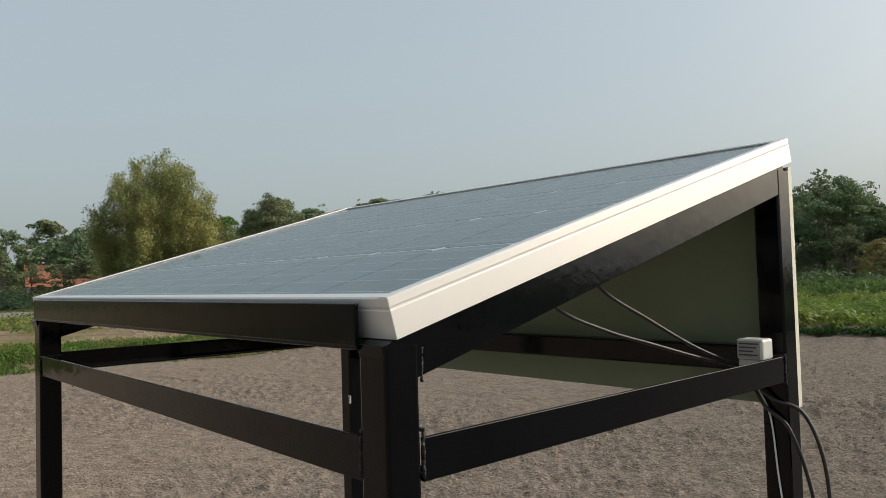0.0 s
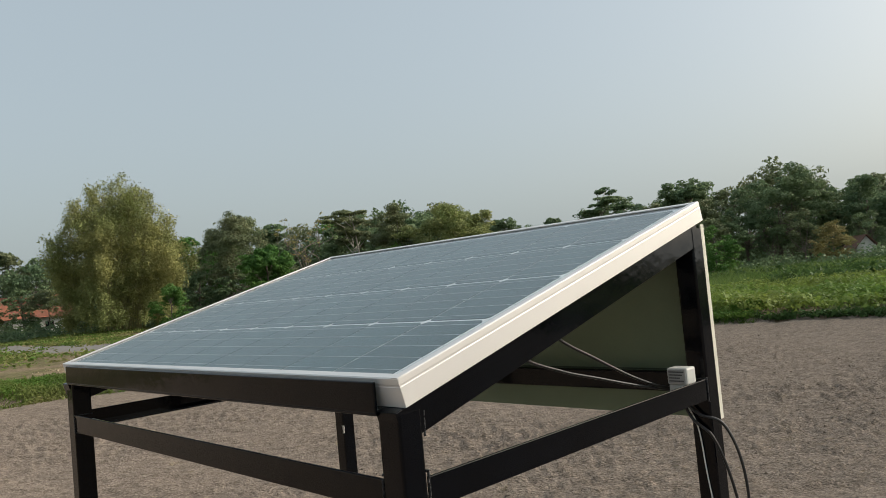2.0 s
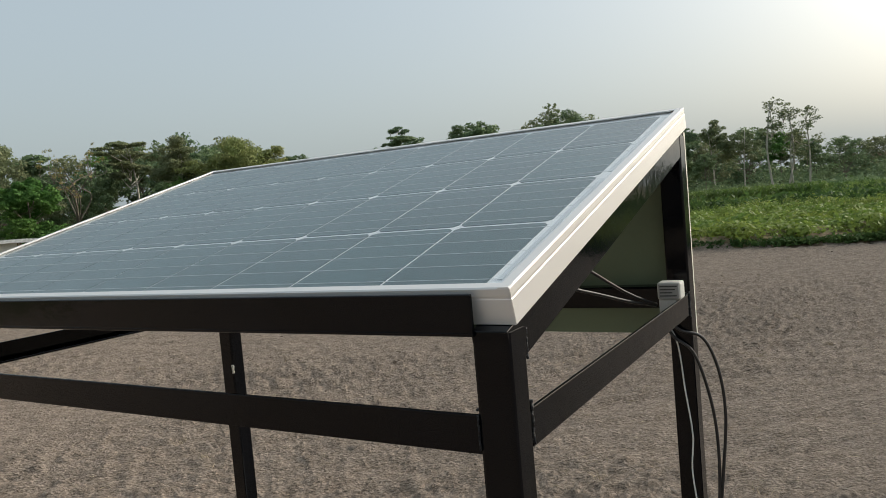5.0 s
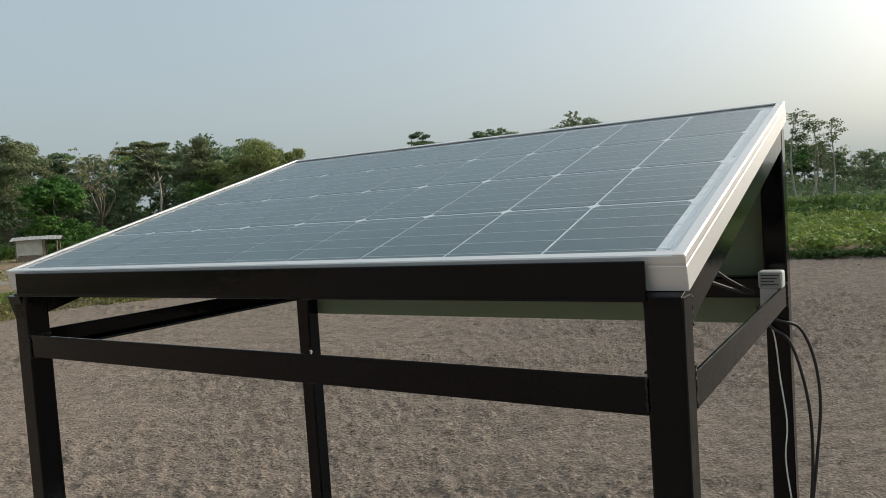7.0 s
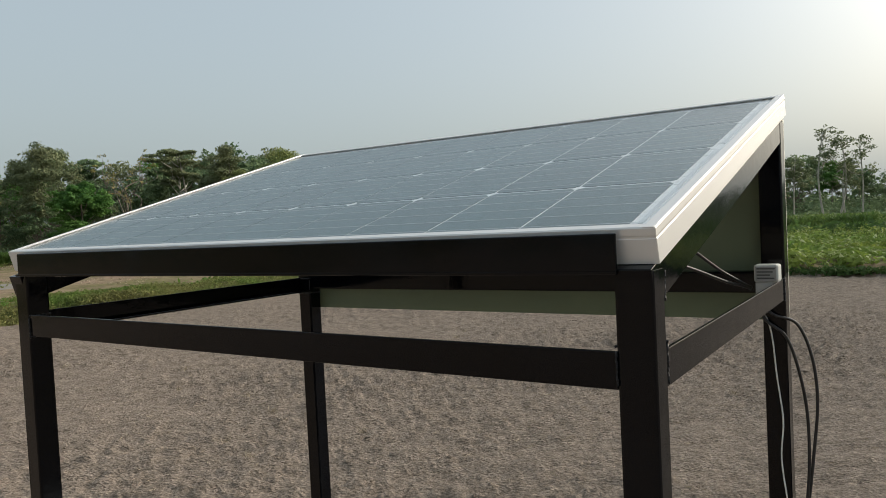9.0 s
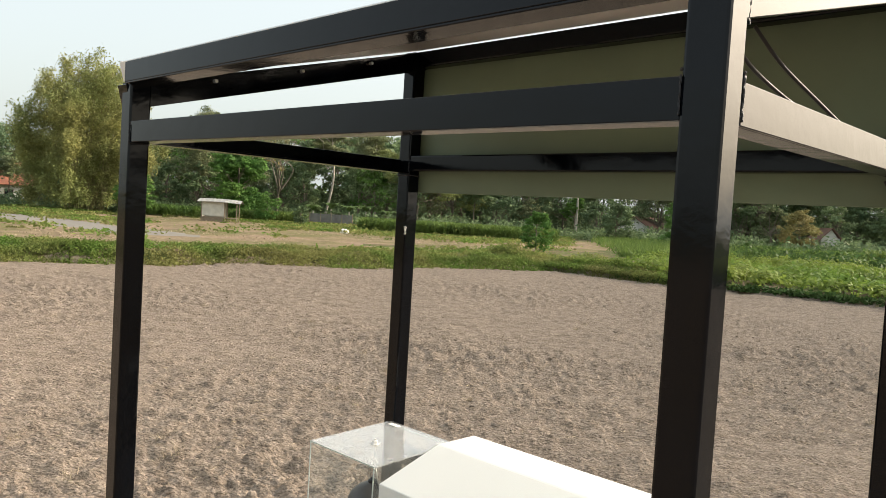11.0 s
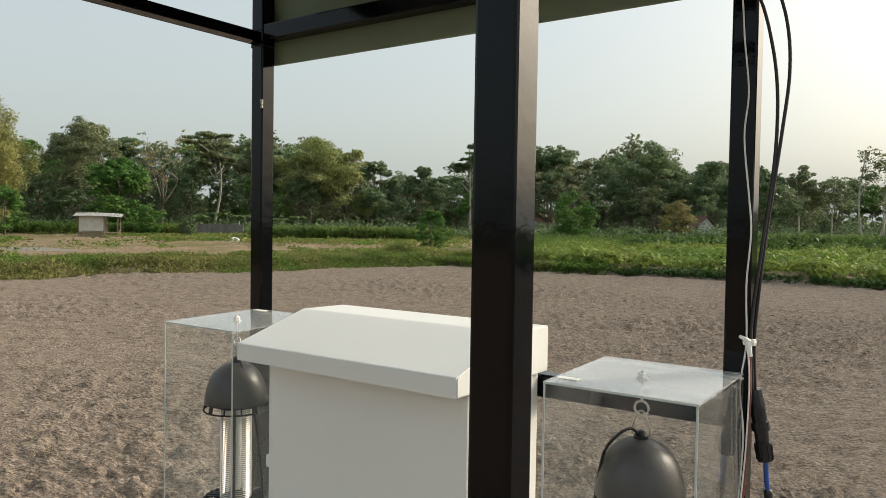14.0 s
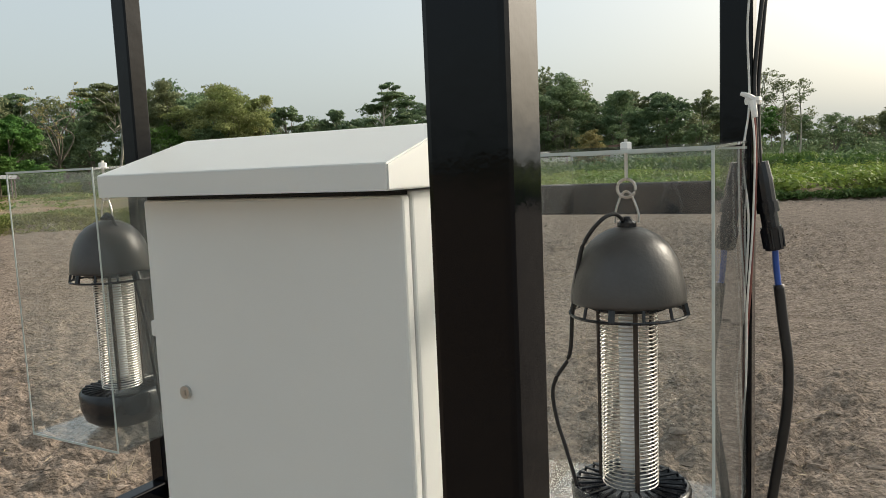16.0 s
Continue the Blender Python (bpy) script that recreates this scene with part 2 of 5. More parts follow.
def thing(name, at, label, category, group="", kind=""):
    ob = new(name)
    ob.location = at
    BASE[ob.name] = Vector(at)
    return tagged(ob, label, category, group, kind)


def link_mesh(name, me, mat, parent, label="", smooth=False):
    ob = new(name, me)
    me.materials.append(mat)
    if parent is not None:
        ob.parent = parent
        BASE[ob.name] = BASE[parent.name]
    if smooth:
        me.polygons.foreach_set("use_smooth", [True] * len(me.polygons))
    return tagged(ob, label)


def part(name, bm, mat, parent, label="", smooth=False):
    bmesh.ops.translate(bm, verts=bm.verts, vec=-BASE[parent.name])
    me = bpy.data.meshes.new(name)
    bm.to_mesh(me)
    bm.free()
    return link_mesh(name, me, mat, parent, label, smooth)


def solid(name, bm, mat, label, category, group="", kind="", smooth=False):
    """A thing that is one mesh, with its origin at its base."""
    co = np.array([v.co for v in bm.verts])
    base = Vector(((co[:, 0].min() + co[:, 0].max()) / 2, (co[:, 1].min() + co[:, 1].max()) / 2, co[:, 2].min()))
    bmesh.ops.translate(bm, verts=bm.verts, vec=-base)
    me = bpy.data.meshes.new(name)
    bm.to_mesh(me)
    bm.free()
    ob = link_mesh(name, me, mat, None, smooth=smooth)
    ob.location = base
    BASE[ob.name] = base
    return tagged(ob, label, category, group, kind)


def add_box(bm, x0, x1, y0, y1, z0, z1, bevel=0.0, seg=2):
    g = bmesh.ops.create_cube(bm, size=1.0)
    m = Matrix.Translation(((x0 + x1) / 2, (y0 + y1) / 2, (z0 + z1) / 2)) @ Matrix.Diagonal((x1 - x0, y1 - y0, z1 - z0, 1))
    bmesh.ops.transform(bm, matrix=m, verts=g["verts"])
    if bevel:
        e = list({e for v in g["verts"] for e in v.link_edges})
        bmesh.ops.bevel(bm, geom=e, offset=bevel, segments=seg, affect="EDGES", profile=0.5)
    return bm


def box(*a, **k):
    return add_box(bmesh.new(), *a, **k)


def beam(a, b, w, h, bevel=0.003, up=(0, 0, 1)):
    """A square tube from a to b, w across, h high, with rounded edges."""
    a, b = Vector(a), Vector(b)
    bm = box(-w / 2, w / 2, -(b - a).length / 2, (b - a).length / 2, -h / 2, h / 2, bevel=bevel, seg=2)
    y = (b - a).normalized()
    x = y.cross(Vector(up)).normalized()
    z = x.cross(y)
    m = Matrix((x, y, z)).transposed().to_4x4()
    bmesh.ops.transform(bm, matrix=Matrix.Translation((a + b) / 2) @ m, verts=bm.verts)
    return bm


def add_lathe(bm, profile, at, seg=32, axis=None):
    """Turn (radius, height) pairs round the upright through at."""
    rings = []
    for r, z in profile:
        rings.append([bm.verts.new((at[0] + r * math.cos(2 * math.pi * k / seg), at[1] + r * math.sin(2 * math.pi * k / seg), at[2] + z)) for k in range(seg)])
    for a, b in zip(rings, rings[1:]):
        for k in range(seg):
            bm.faces.new((a[k], a[(k + 1) % seg], b[(k + 1) % seg], b[k]))
    for ring, flip in ((rings[0], True), (rings[-1], False)):
        bm.faces.new(ring[::-1] if flip else ring)
    return bm


def smooth_line(pts, steps=8):
    p = [Vector(q) for q in pts]
    p = [p[0] * 2 - p[1]] + p + [p[-1] * 2 - p[-2]]
    out = []
    for i in range(1, len(p) - 2):
        for k in range(steps):
            t = k / steps
            out.append(0.5 * (2 * p[i] + (p[i + 1] - p[i - 1]) * t + (2 * p[i - 1] - 5 * p[i] + 4 * p[i + 1] - p[i + 2]) * t * t
                              + (3 * p[i] - p[i - 1] - 3 * p[i + 1] + p[i + 2]) * t ** 3))
    return out + [p[-2]]


def add_sweep(bm, pts, radius, seg=8, closed=False, taper=None):
    rings, n = [], len(pts)
    for i, q in enumerate(pts):
        d = (pts[(i + 1) % n] - pts[i - 1]) if closed else pts[min(i + 1, n - 1)] - pts[max(i - 1, 0)]
        d.normalize()
        s = d.cross(Vector((0.13, 0.21, 0.97)) if abs(d.z) < 0.9 else Vector((0.97, 0.2, 0.1))).normalized()
        u = d.cross(s)
        r = radius * (1 if taper is None else 1 + (taper - 1) * i / max(1, n - 1))
        rings.append([bm.verts.new(q + r * (s * math.cos(2 * math.pi * k / seg) + u * math.sin(2 * math.pi * k / seg))) for k in range(seg)])
    pairs = list(zip(rings, rings[1:])) + ([(rings[-1], rings[0])] if closed else [])
    for a, b in pairs:
        for k in range(seg):
            bm.faces.new((a[k], a[(k + 1) % seg], b[(k + 1) % seg], b[k]))
    if not closed:
        bm.faces.new(rings[0][::-1]), bm.faces.new(rings[-1])
    return bm


def cable(pts, r, steps=8, seg=8):
    return add_sweep(bmesh.new(), smooth_line(pts, steps), r, seg)


def quads_mesh(name, corners, width=4):
    """A mesh of loose quads or triangles from an array of corners."""
    n = len(corners) // width
    me = bpy.data.meshes.new(name)
    me.vertices.add(len(corners))
    me.vertices.foreach_set("co", np.ascontiguousarray(corners, np.float32).ravel())
    me.loops.add(n * width)
    me.loops.foreach_set("vertex_index", np.arange(n * width, dtype=np.int32))
    me.polygons.add(n)
    me.polygons.foreach_set("loop_start", np.arange(0, n * width, width, dtype=np.int32))
    me.update(calc_edges=True)
    return me


rng = np.random.default_rng(7)


def leaf_quads(points, size, flat=0.5, droop=0.0, ratio=0.55):
    """Loose leaves: one rhombus at each point, turned at random."""
    n = len(points)
    a = rng.normal(size=(n, 3))
    a[:, 2] = a[:, 2] * flat - droop
    a /= np.linalg.norm(a, axis=1, keepdims=True)
    b = np.cross(a, rng.normal(size=(n, 3)))
    b /= np.linalg.norm(b, axis=1, keepdims=True) + 1e-9
    s = size * rng.uniform(0.6, 1.35, (n, 1))
    out = np.stack([points - a * s * 0.5, points + b * s * ratio * 0.5, points + a * s * 0.5, points - b * s * ratio * 0.5], 1)
    return out.reshape(-1, 3)


def leaf_tris(points, size, flat=0.5, droop=0.0, ratio=0.7, facing=None):
    """Loose leaves: one pointed triangle at each point, turned at random, or with its face towards facing."""
    n = len(points)
    a = rng.normal(size=(n, 3))
    a[:, 2] = a[:, 2] * flat - droop
    if facing is None:
        facing = rng.normal(size=(n, 3))
    b = np.cross(facing, a)
    b /= np.linalg.norm(b, axis=1, keepdims=True) + 1e-9
    a = np.cross(b, facing)
    a /= np.linalg.norm(a, axis=1, keepdims=True) + 1e-9
    s = size * rng.uniform(0.6, 1.35, (n, 1))
    return np.stack([points - a * s * 0.4 + b * s * ratio * 0.5, points - a * s * 0.4 - b * s * ratio * 0.5, points + a * s * 0.6], 1).reshape(-1, 3)


def blob_points(centres, radii, count, loose=0.55):
    """Points in the outer shells of ellipsoids, thinner inside, and the way each leaf there faces: outwards and up."""
    which = rng.choice(len(centres), count, p=(radii.prod(1) ** (2 / 3)) / (radii.prod(1) ** (2 / 3)).sum())
    d = rng.normal(size=(count, 3))
    d[:, 2] += 0.25
    d /= np.linalg.norm(d, axis=1, keepdims=True)
    r = rng.uniform(0.25, 1.0, (count, 1)) ** 0.45 * rng.uniform(0.85, 1.15, (count, 1))
    face = d + np.array([0, 0, 0.45]) + rng.normal(size=(count, 3)) * loose
    return centres[which] + d * r * radii[which], face


def field_edge_left(y):
    return -17.2 - 4.4 * np.clip((24.0 - y) / 17.0, 0, 1) + 0.35 * np.sin(y * 0.9)


def field_edge_back(x):
    return 23.7 + 0.25 * np.sin(x * 0.7) + 0.012 * x


def in_field(x, y):
    return (x > field_edge_left(y)) & (y < field_edge_back(x)) & (x < 60) & (y > -40)

# ---- ground ----


def fractal(x, y, scale, octaves=3, seed=0):
    """Smooth random heights by summed waves of random heading."""
    r = np.random.default_rng(100 + seed)
    out = np.zeros_like(x)
    amp = 1.0
    for o in range(octaves):
        for k in range(7):
            th, ph = r.uniform(0, math.tau, 2)
            f = scale * 2 ** o * r.uniform(0.7, 1.4)
            out += amp * np.sin(f * (x * math.cos(th) + y * math.sin(th)) + ph) / 2.6
        amp *= 0.55
    return out


def ground_height(x, y):
    inside = in_field(x, y)
    d = np.minimum(x - field_edge_left(y), field_edge_back(x) - y)
    out = np.clip(-d / 0.45, 0, 1) * 0.30 - np.clip((-d - 3.2) / 2.5, 0, 1) * 0.18
    # shallow drill rows, lumps drawn out along them with sharp hollows between, and crumbs; some patches lie rougher
    u, v = 0.77 * x + 0.64 * y, -0.64 * x + 0.77 * y
    rough = np.clip(0.75 + 0.45 * fractal(u * 0.6, v, 0.9, 2, 7), 0.3, 1.4)
    near = np.clip((16 - np.hypot(x, y)) / 6, 0, 1)
    # trodden flatter behind the stand's open side
    rough = rough * np.clip((61 - np.abs(np.degrees(np.arctan2(y - 0.3, x + 0.5)) % 360 - 134)) / 8, 0.12, 1)
    soil = 0.012 * fractal(x, y, 1.2, 2, 2) + 0.013 * fractal(u * 0.45, v * 1.2, 8.0, 2, 1)
    soil = soil + rough * (0.028 * np.abs(fractal(u * 0.5, v * 1.1, 30.0, 2, 3)) + 0.009 * near * np.abs(fractal(u * 0.7, v * 1.1, 72.0, 2, 5)))
    soil = soil + 0.014 * np.clip(rough, 0, 1) * np.sin(v * 17 + 1.6 * fractal(x, y, 1.1, 2, 6)) - 0.045
    return np.where(inside, soil, out + (0.03 + 0.05 * (d > -3.4)) * fractal(x, y, 2.2, 2, 4))


def build_ground():
    # finer rings and spokes where the field lies open before the stand
    th = np.concatenate([np.linspace(radians(79), radians(190), 680, endpoint=False), np.linspace(radians(190), radians(439), 110, endpoint=False)])
    ang = len(th)
    r = [0.12]
    while r[-1] < 1.6:
        r.append(r[-1] + 0.04)
    while r[-1] < 32:
        r.append(r[-1] * 1.0085 + 0.002)
    while r[-1] < 3500:
        r.append(r[-1] * 1.07)
    r = np.array(r)
    jit = np.random.default_rng(3).uniform(-0.3, 0.3, (len(r), ang)) * (math.tau / 2500)
    x = (r[:, None] * np.cos(th + jit)).ravel() - 0.5
    y = (r[:, None] * np.sin(th + jit)).ravel() + 0.3
    z = ground_height(x, y) * np.clip(np.hypot(x + 0.5, y - 0.3) / 1.2, 0.15, 1)
    z[np.hypot(x, y) > 300] = 0.0
    co = np.stack([x, y, z], 1)
    n = len(r)
    i, j = np.meshgrid(np.arange(n - 1), np.arange(ang), indexing="ij")
    a, b = i * ang + j, i * ang + (j + 1) % ang
    f = np.stack([a, a + ang, b + ang, b], -1).reshape(-1, 4)
    co = np.vstack([co, [[-0.5, 0.3, 0.0]]])
    tri = np.stack([np.full(ang, len(co) - 1), np.arange(ang), (np.arange(ang) + 1) % ang], 1)
    me = bpy.data.meshes.new("ground")
    me.from_pydata(co.tolist(), [], f.tolist() + tri.tolist())
    cx, cy = co[f[:, 0], 0], co[f[:, 0], 1]
    inside = in_field(cx, cy)
    turf = (cx > field_edge_left(cy) - 4.5) & (cx < field_edge_left(cy) + 0.05) & (cy < 40) | (cy >= 24.0) & (cx > -30 + 0.25 * (cy - 24))
    path = (cx < -33) & (cx > -75) & (np.abs(cy - 16.0 - 0.04 * (cx + 33)) < 2.2)
    far = np.hypot(cx, cy) > 75
    index = np.where(inside, 0, np.where(path, 3, np.where(turf | far, 1, 2)))
    index = np.concatenate([index, np.zeros(ang, int)])
    ob = new("ground", me)
    for m in (M_SOIL, M_TURF, M_DRYLAND, M_PATH):
        me.materials.append(m)
    me.polygons.foreach_set("material_index", index.astype(np.int32))
    me.polygons.foreach_set("use_smooth", np.ones(len(index), bool))
    tagged(ob, "brown tilled field with grassy banks and dry stubble beyond", "ground", kind="structure")


build_ground()

# ---- steel stand ----
T = 0.034
POSTS = {"fr": (-0.037, 0.0), "fl": (-1.006, 0.0), "br": (-0.037, 0.637), "bl": (-1.026, 0.637)}
TILT = math.atan2(0.183, 0.664)


def slope_z(y):
    return 2.066 + 0.2756 * y


def build_stand():
    st = thing("steel_stand", (-0.52, 0.33, 0.0), "gloss black painted square steel tube stand on tilled soil", "stand")
    for key, (x, y) in POSTS.items():
        top = 2.064 if key[0] == "f" else slope_z(y) - 0.002
        bm = box(x, x + T, y, y + (0.031 if key == "fr" else T), -0.05, top)
        bmesh.ops.bevel(bm, geom=[e for e in bm.edges if abs(e.verts[0].co.z - e.verts[1].co.z) > 0.1], offset=0.003, segments=2, affect="EDGES", profile=0.5)
        part("post", bm, M_BLACK, st)
    zm = (1.967, 2.000)

    def rail(name, x0, x1, y0, y1, z0, z1):
        return part(name, box(x0, x1, y0, y1, z0, z1, bevel=0.003), M_BLACK, st)

    def angle(leg, foot, drop=lambda x, y: 0.0):
        bm = box(*leg, bevel=0.0008)
        add_box(bm, *foot, bevel=0.0008)
        for v in bm.verts:
            v.co.z -= drop(v.co.x, v.co.y)
        return part("middle_rail", bm, M_BLACK, st)

    lo, hi = zm
    angle((-0.972, -0.037, 0.0015, 0.0050, lo, hi), (-0.972, -0.037, 0.0052, T - 0.0015, lo, lo + 0.0035), lambda x, y: 0.0045 + 0.007 * (x + 0.037))
    angle((-1.022, -1.0185, T, 0.637, lo + 0.004, hi + 0.002), (-1.0183, -0.990, T, 0.637, lo + 0.004, lo + 0.0075))
    angle((-0.0080, -0.0045, T, 0.637, lo, hi), (-0.0355, -0.0082, T, 0.637, lo, lo + 0.0035), lambda x, y: 0.006 * (1 - y / 0.637))
    rail("middle_rail", -0.992, -0.037, 0.6385, 0.6695, 1.977, 2.011)
    rail("back_top_rail", -0.992, -0.037, 0.6385, 0.6695, slope_z(0.64) - 0.037, slope_z(0.64) - 0.003)
    rail("cabinet_rail", -0.992, -0.037, 0.6385, 0.6695, 1.320, 1.357)
    rail("lower_rail", -1.020, -0.988, T, 0.637, 0.806, 0.840)
    rail("lower_rail", -0.0355, -0.0045, T, 0.637, 0.806, 0.840)
    rail("lower_rail", -0.992, -0.037, 0.6385, 0.6695, 0.806, 0.840)
    for x in (-0.020, -1.000):
        low = 0.0175 if x > -0.5 else 0.025
        part("sloped_rail", beam((x, 0.002, slope_z(0.002) - low), (x, 0.660, slope_z(0.660) - low), 0.0325, 0.034 if x > -0.5 else 0.040, 0.0008), M_BLACK, st)
    # angle that stops the panel along its low edge
    stop = bmesh.new()
    add_box(stop, -0.984, -0.032, -0.006, -0.002, 2.064, 2.096, bevel=0.001)
    add_box(stop, -0.984, -0.032, -0.0055, 0.030, 2.0612, 2.0648, bevel=0.001)
    part("stop_angle", stop, M_BLACK, st)
    # weld beads where the tubes meet
    r = random.Random(5)

    def bead(a, b, size, mat=M_WELD, label=""):
        a, b = Vector(a), Vector(b)
        n = 16
        bm = bmesh.new()
        add_sweep(bm, [a.lerp(b, k / n) + Vector((r.uniform(-1, 1), r.uniform(-1, 1), r.uniform(-1, 1))) * size * 0.35 for k in range(n + 1)], size, 6)
        for v in bm.verts:
            v.co += Vector((r.uniform(-1, 1), r.uniform(-1, 1), r.uniform(-1, 1))) * size * 0.3
        part("weld_bead", bm, mat, st, label, smooth=True)

    for key, (x, y) in POSTS.items():
        xi = x + T if key[1] == "l" else x
        yi = y + T if key[0] == "f" else y
        for zc in (1.9675, 2.0000):
            bead((xi, y + 0.001, zc), (xi, y + T - 0.001, zc), 0.0014)
            bead((x + 0.001, yi, zc), (x + T - 0.001, yi, zc), 0.0014)
        bead((xi, y if key[0] == "f" else y, 1.966), (xi, y if key[0] == "f" else y, 1.996), 0.0009)
        xo = x if key[1] == "l" else x + T
        bead((xo + (0.001 if key[1] == "l" else -0.001), yi, 1.964), (xo + (0.001 if key[1] == "l" else -0.001), yi, 2.002), 0.0013)
    bead((-0.0045, 0.034, 2.036), (-0.0045, 0.035, 2.062), 0.0011)
    bead((-0.9925, 0.6375, 1.836), (-0.9925, 0.6372, 1.853), 0.0024, M_WELDSPOT, "bare bright weld spot")
    for y in (0.15, 0.33, 0.50):
        for x in (-0.9832,):
            z = slope_z(y) - 0.016
            part("screw", add_sweep(bmesh.new(), [Vector((x, y, z)), Vector((x + 0.008, y, z))], 0.0035, 6), M_WIRE, st)
    return st


build_stand()

# board that closes the back
bb = thing("back_board", (-0.51, 0.677, 1.932), "olive grey flat board fixed behind the stand's upper back", "board")
part("sheet", box(-1.034, -0.008, 0.6725, 0.6805, 1.931, 2.246, bevel=0.001), M_BOARD, bb)
part("side_trim", box(-0.0078, -0.0048, 0.6725, 0.6825, 1.930, 2.246), M_BOARDEDGE, bb, "thin cream trim along the side edge")

# ---- solar panel ----
PANEL = Matrix.Translation((0, 0, 2.1)) @ Matrix.Rotation(TILT, 4, "X")
PW, PL, PT = 1.02, 0.689, 0.032


def on_panel(bm):
    bmesh.ops.transform(bm, matrix=PANEL, verts=bm.verts)
    return bm


def profile_bar(length, depth):
    """A frame profile along x from 0 to -length: outer side at y = 0, with grooves and a lip over the glass."""
    prof = [(0, -PT), (0, -0.0105), (0.0003, -0.0100), (0.0003, -0.0084), (0, -0.0074),
            (0, -0.0012), (0.0012, 0), (0.0105, 0), (0.011, -0.0014), (0.0028, -0.0018), (0.0028, -PT + 0.002), (depth, -PT + 0.002), (depth, -PT)]
    bm = bmesh.new()
    a = [bm.verts.new((0, y, z)) for y, z in prof]
    b = [bm.verts.new((-length, y, z)) for y, z in prof]
    for k in range(len(prof)):
        m = (k + 1) % len(prof)
        bm.faces.new((a[k], b[k], b[m], a[m]))
    bm.faces.new(a[::-1]), bm.faces.new(b)
    bmesh.ops.recalc_face_normals(bm, faces=bm.faces)
    return bm


def build_panel():
    sp = thing("solar_panel", (-0.51, 0.33, 2.16), "framed solar panel of thirty-six dark blue cells, tilted on the stand", "solar panel")
    low = profile_bar(PW, 0.022)
    part("frame_bar", on_panel(low), M_ALU, sp)
    top = profile_bar(PW, 0.022)
    bmesh.ops.transform(top, matrix=Matrix.Translation((-PW, PL, 0)) @ Matrix.Rotation(math.pi, 4, "Z"), verts=top.verts)
    part("frame_bar", on_panel(top), M_ALU, sp)
    for x, turn in ((0.0, math.pi / 2), (-PW, -math.pi / 2)):
        side = profile_bar(PL - 0.0006, 0.022)
        # each side bar is set a hair proud of the end bars
        m = Matrix.Translation((x + (0.0004 if x == 0 else -0.0004), PL - 0.0003 if x == 0 else 0.0003, 0.0002)) @ Matrix.Rotation(turn, 4, "Z")
        bmesh.ops.transform(side, matrix=m, verts=side.verts)
        part("frame_bar", on_panel(side), M_ALU, sp)
    part("backsheet", on_panel(box(-PW + 0.003, -0.003, 0.003, PL - 0.003, -0.0085, -0.0050)), M_SHEET, sp, "white backsheet showing between the cells")
    cw, ch, x0, y0 = 0.1083, 0.1635, -0.029, 0.0125
    gap, cut = 0.0032, 0.0055
    bm = bmesh.new()
    w, h = cw - gap, ch - 0.0058
    ring = [(cut, 0), (w - cut, 0), (w, cut), (w, h - cut), (w - cut, h), (cut, h), (0, h - cut), (0, cut)]
    a = [bm.verts.new((-x, y, 0)) for x, y in ring]
    b = [bm.verts.new((-x, y, 0.0006)) for x, y in ring]
    bm.faces.new(b[::-1]), bm.faces.new(a)
    for k in range(8):
        bm.faces.new((a[k], b[k], b[(k + 1) % 8], a[(k + 1) % 8]))
    bmesh.ops.recalc_face_normals(bm, faces=bm.faces)
    cell_mesh = bpy.data.meshes.new("solar_cell")
    bm.to_mesh(cell_mesh)
    bm.free()
    cell_mesh.materials.append(M_CELL)
    inv = Matrix.Translation(-BASE[sp.name])
    for r in range(4):
        for c in range(9):
            ob = new("solar_cell", cell_mesh)
            ob.parent = sp
            ob.matrix_basis = inv @ PANEL @ Matrix.Translation((x0 - c * cw - gap / 2, y0 + r * ch + 0.0029, -0.0049))
        for k in range(5):
            y = y0 + r * ch + ch * (k + 0.5) / 5
            part("busbar", on_panel(box(x0 - 9 * cw + 0.002, x0 + 0.006, y - 0.0005, y + 0.0005, -0.00425, -0.0040)), M_BUS, sp)
    for xc in (x0 + 0.008, x0 - 9 * cw - 0.006):
        for r in (0, 2) if xc > -0.5 else (1,):
            part("ribbon", on_panel(box(xc - 0.0025, xc + 0.0025, y0 + r * ch + 0.015, y0 + (r + 2) * ch - 0.015, -0.0049, -0.0040)), M_BUS, sp)
    glass = part("glass", on_panel(box(-PW + 0.0035, -0.0035, 0.0035, PL - 0.0035, -0.0034, -0.0022)), M_GLASS, sp)
    glass.visible_shadow = False
    jb = part("junction_box", on_panel(box(-0.19, -0.11, 0.33, 0.43, -0.026, -0.0086, bevel=0.003)), M_DARK, sp, "black junction box under the panel")
    return sp


build_panel()

# ---- small meter box on the side rail ----
mb = thing("meter_box", (-0.018, 0.586, 2.0), "small light grey plastic box with a printed plate on the rail", "electrical box")
part("body", box(-0.0355, -0.0015, 0.572, 0.600, 2.0002, 2.026, bevel=0.003), M_GREYBOX, mb)
part("base", box(-0.034, -0.0087, 0.574, 0.598, 1.9707, 2.0000, bevel=0.001), M_GREYBOX, mb)
plate = part("name_plate", box(-0.0328, -0.0042, 0.5706, 0.5721, 2.0030, 2.0235), M_LABEL, mb, "printed silver plate")
for k, (a, b) in enumerate(((-0.031, -0.006), (-0.031, -0.009), (-0.031, -0.013), (-0.031, -0.007))):
    part("text_bar", box(a, b, 0.5700, 0.5707, 2.0195 - k * 0.0046, 2.0212 - k * 0.0046), M_INK, plate)

# ---- control cabinet ----


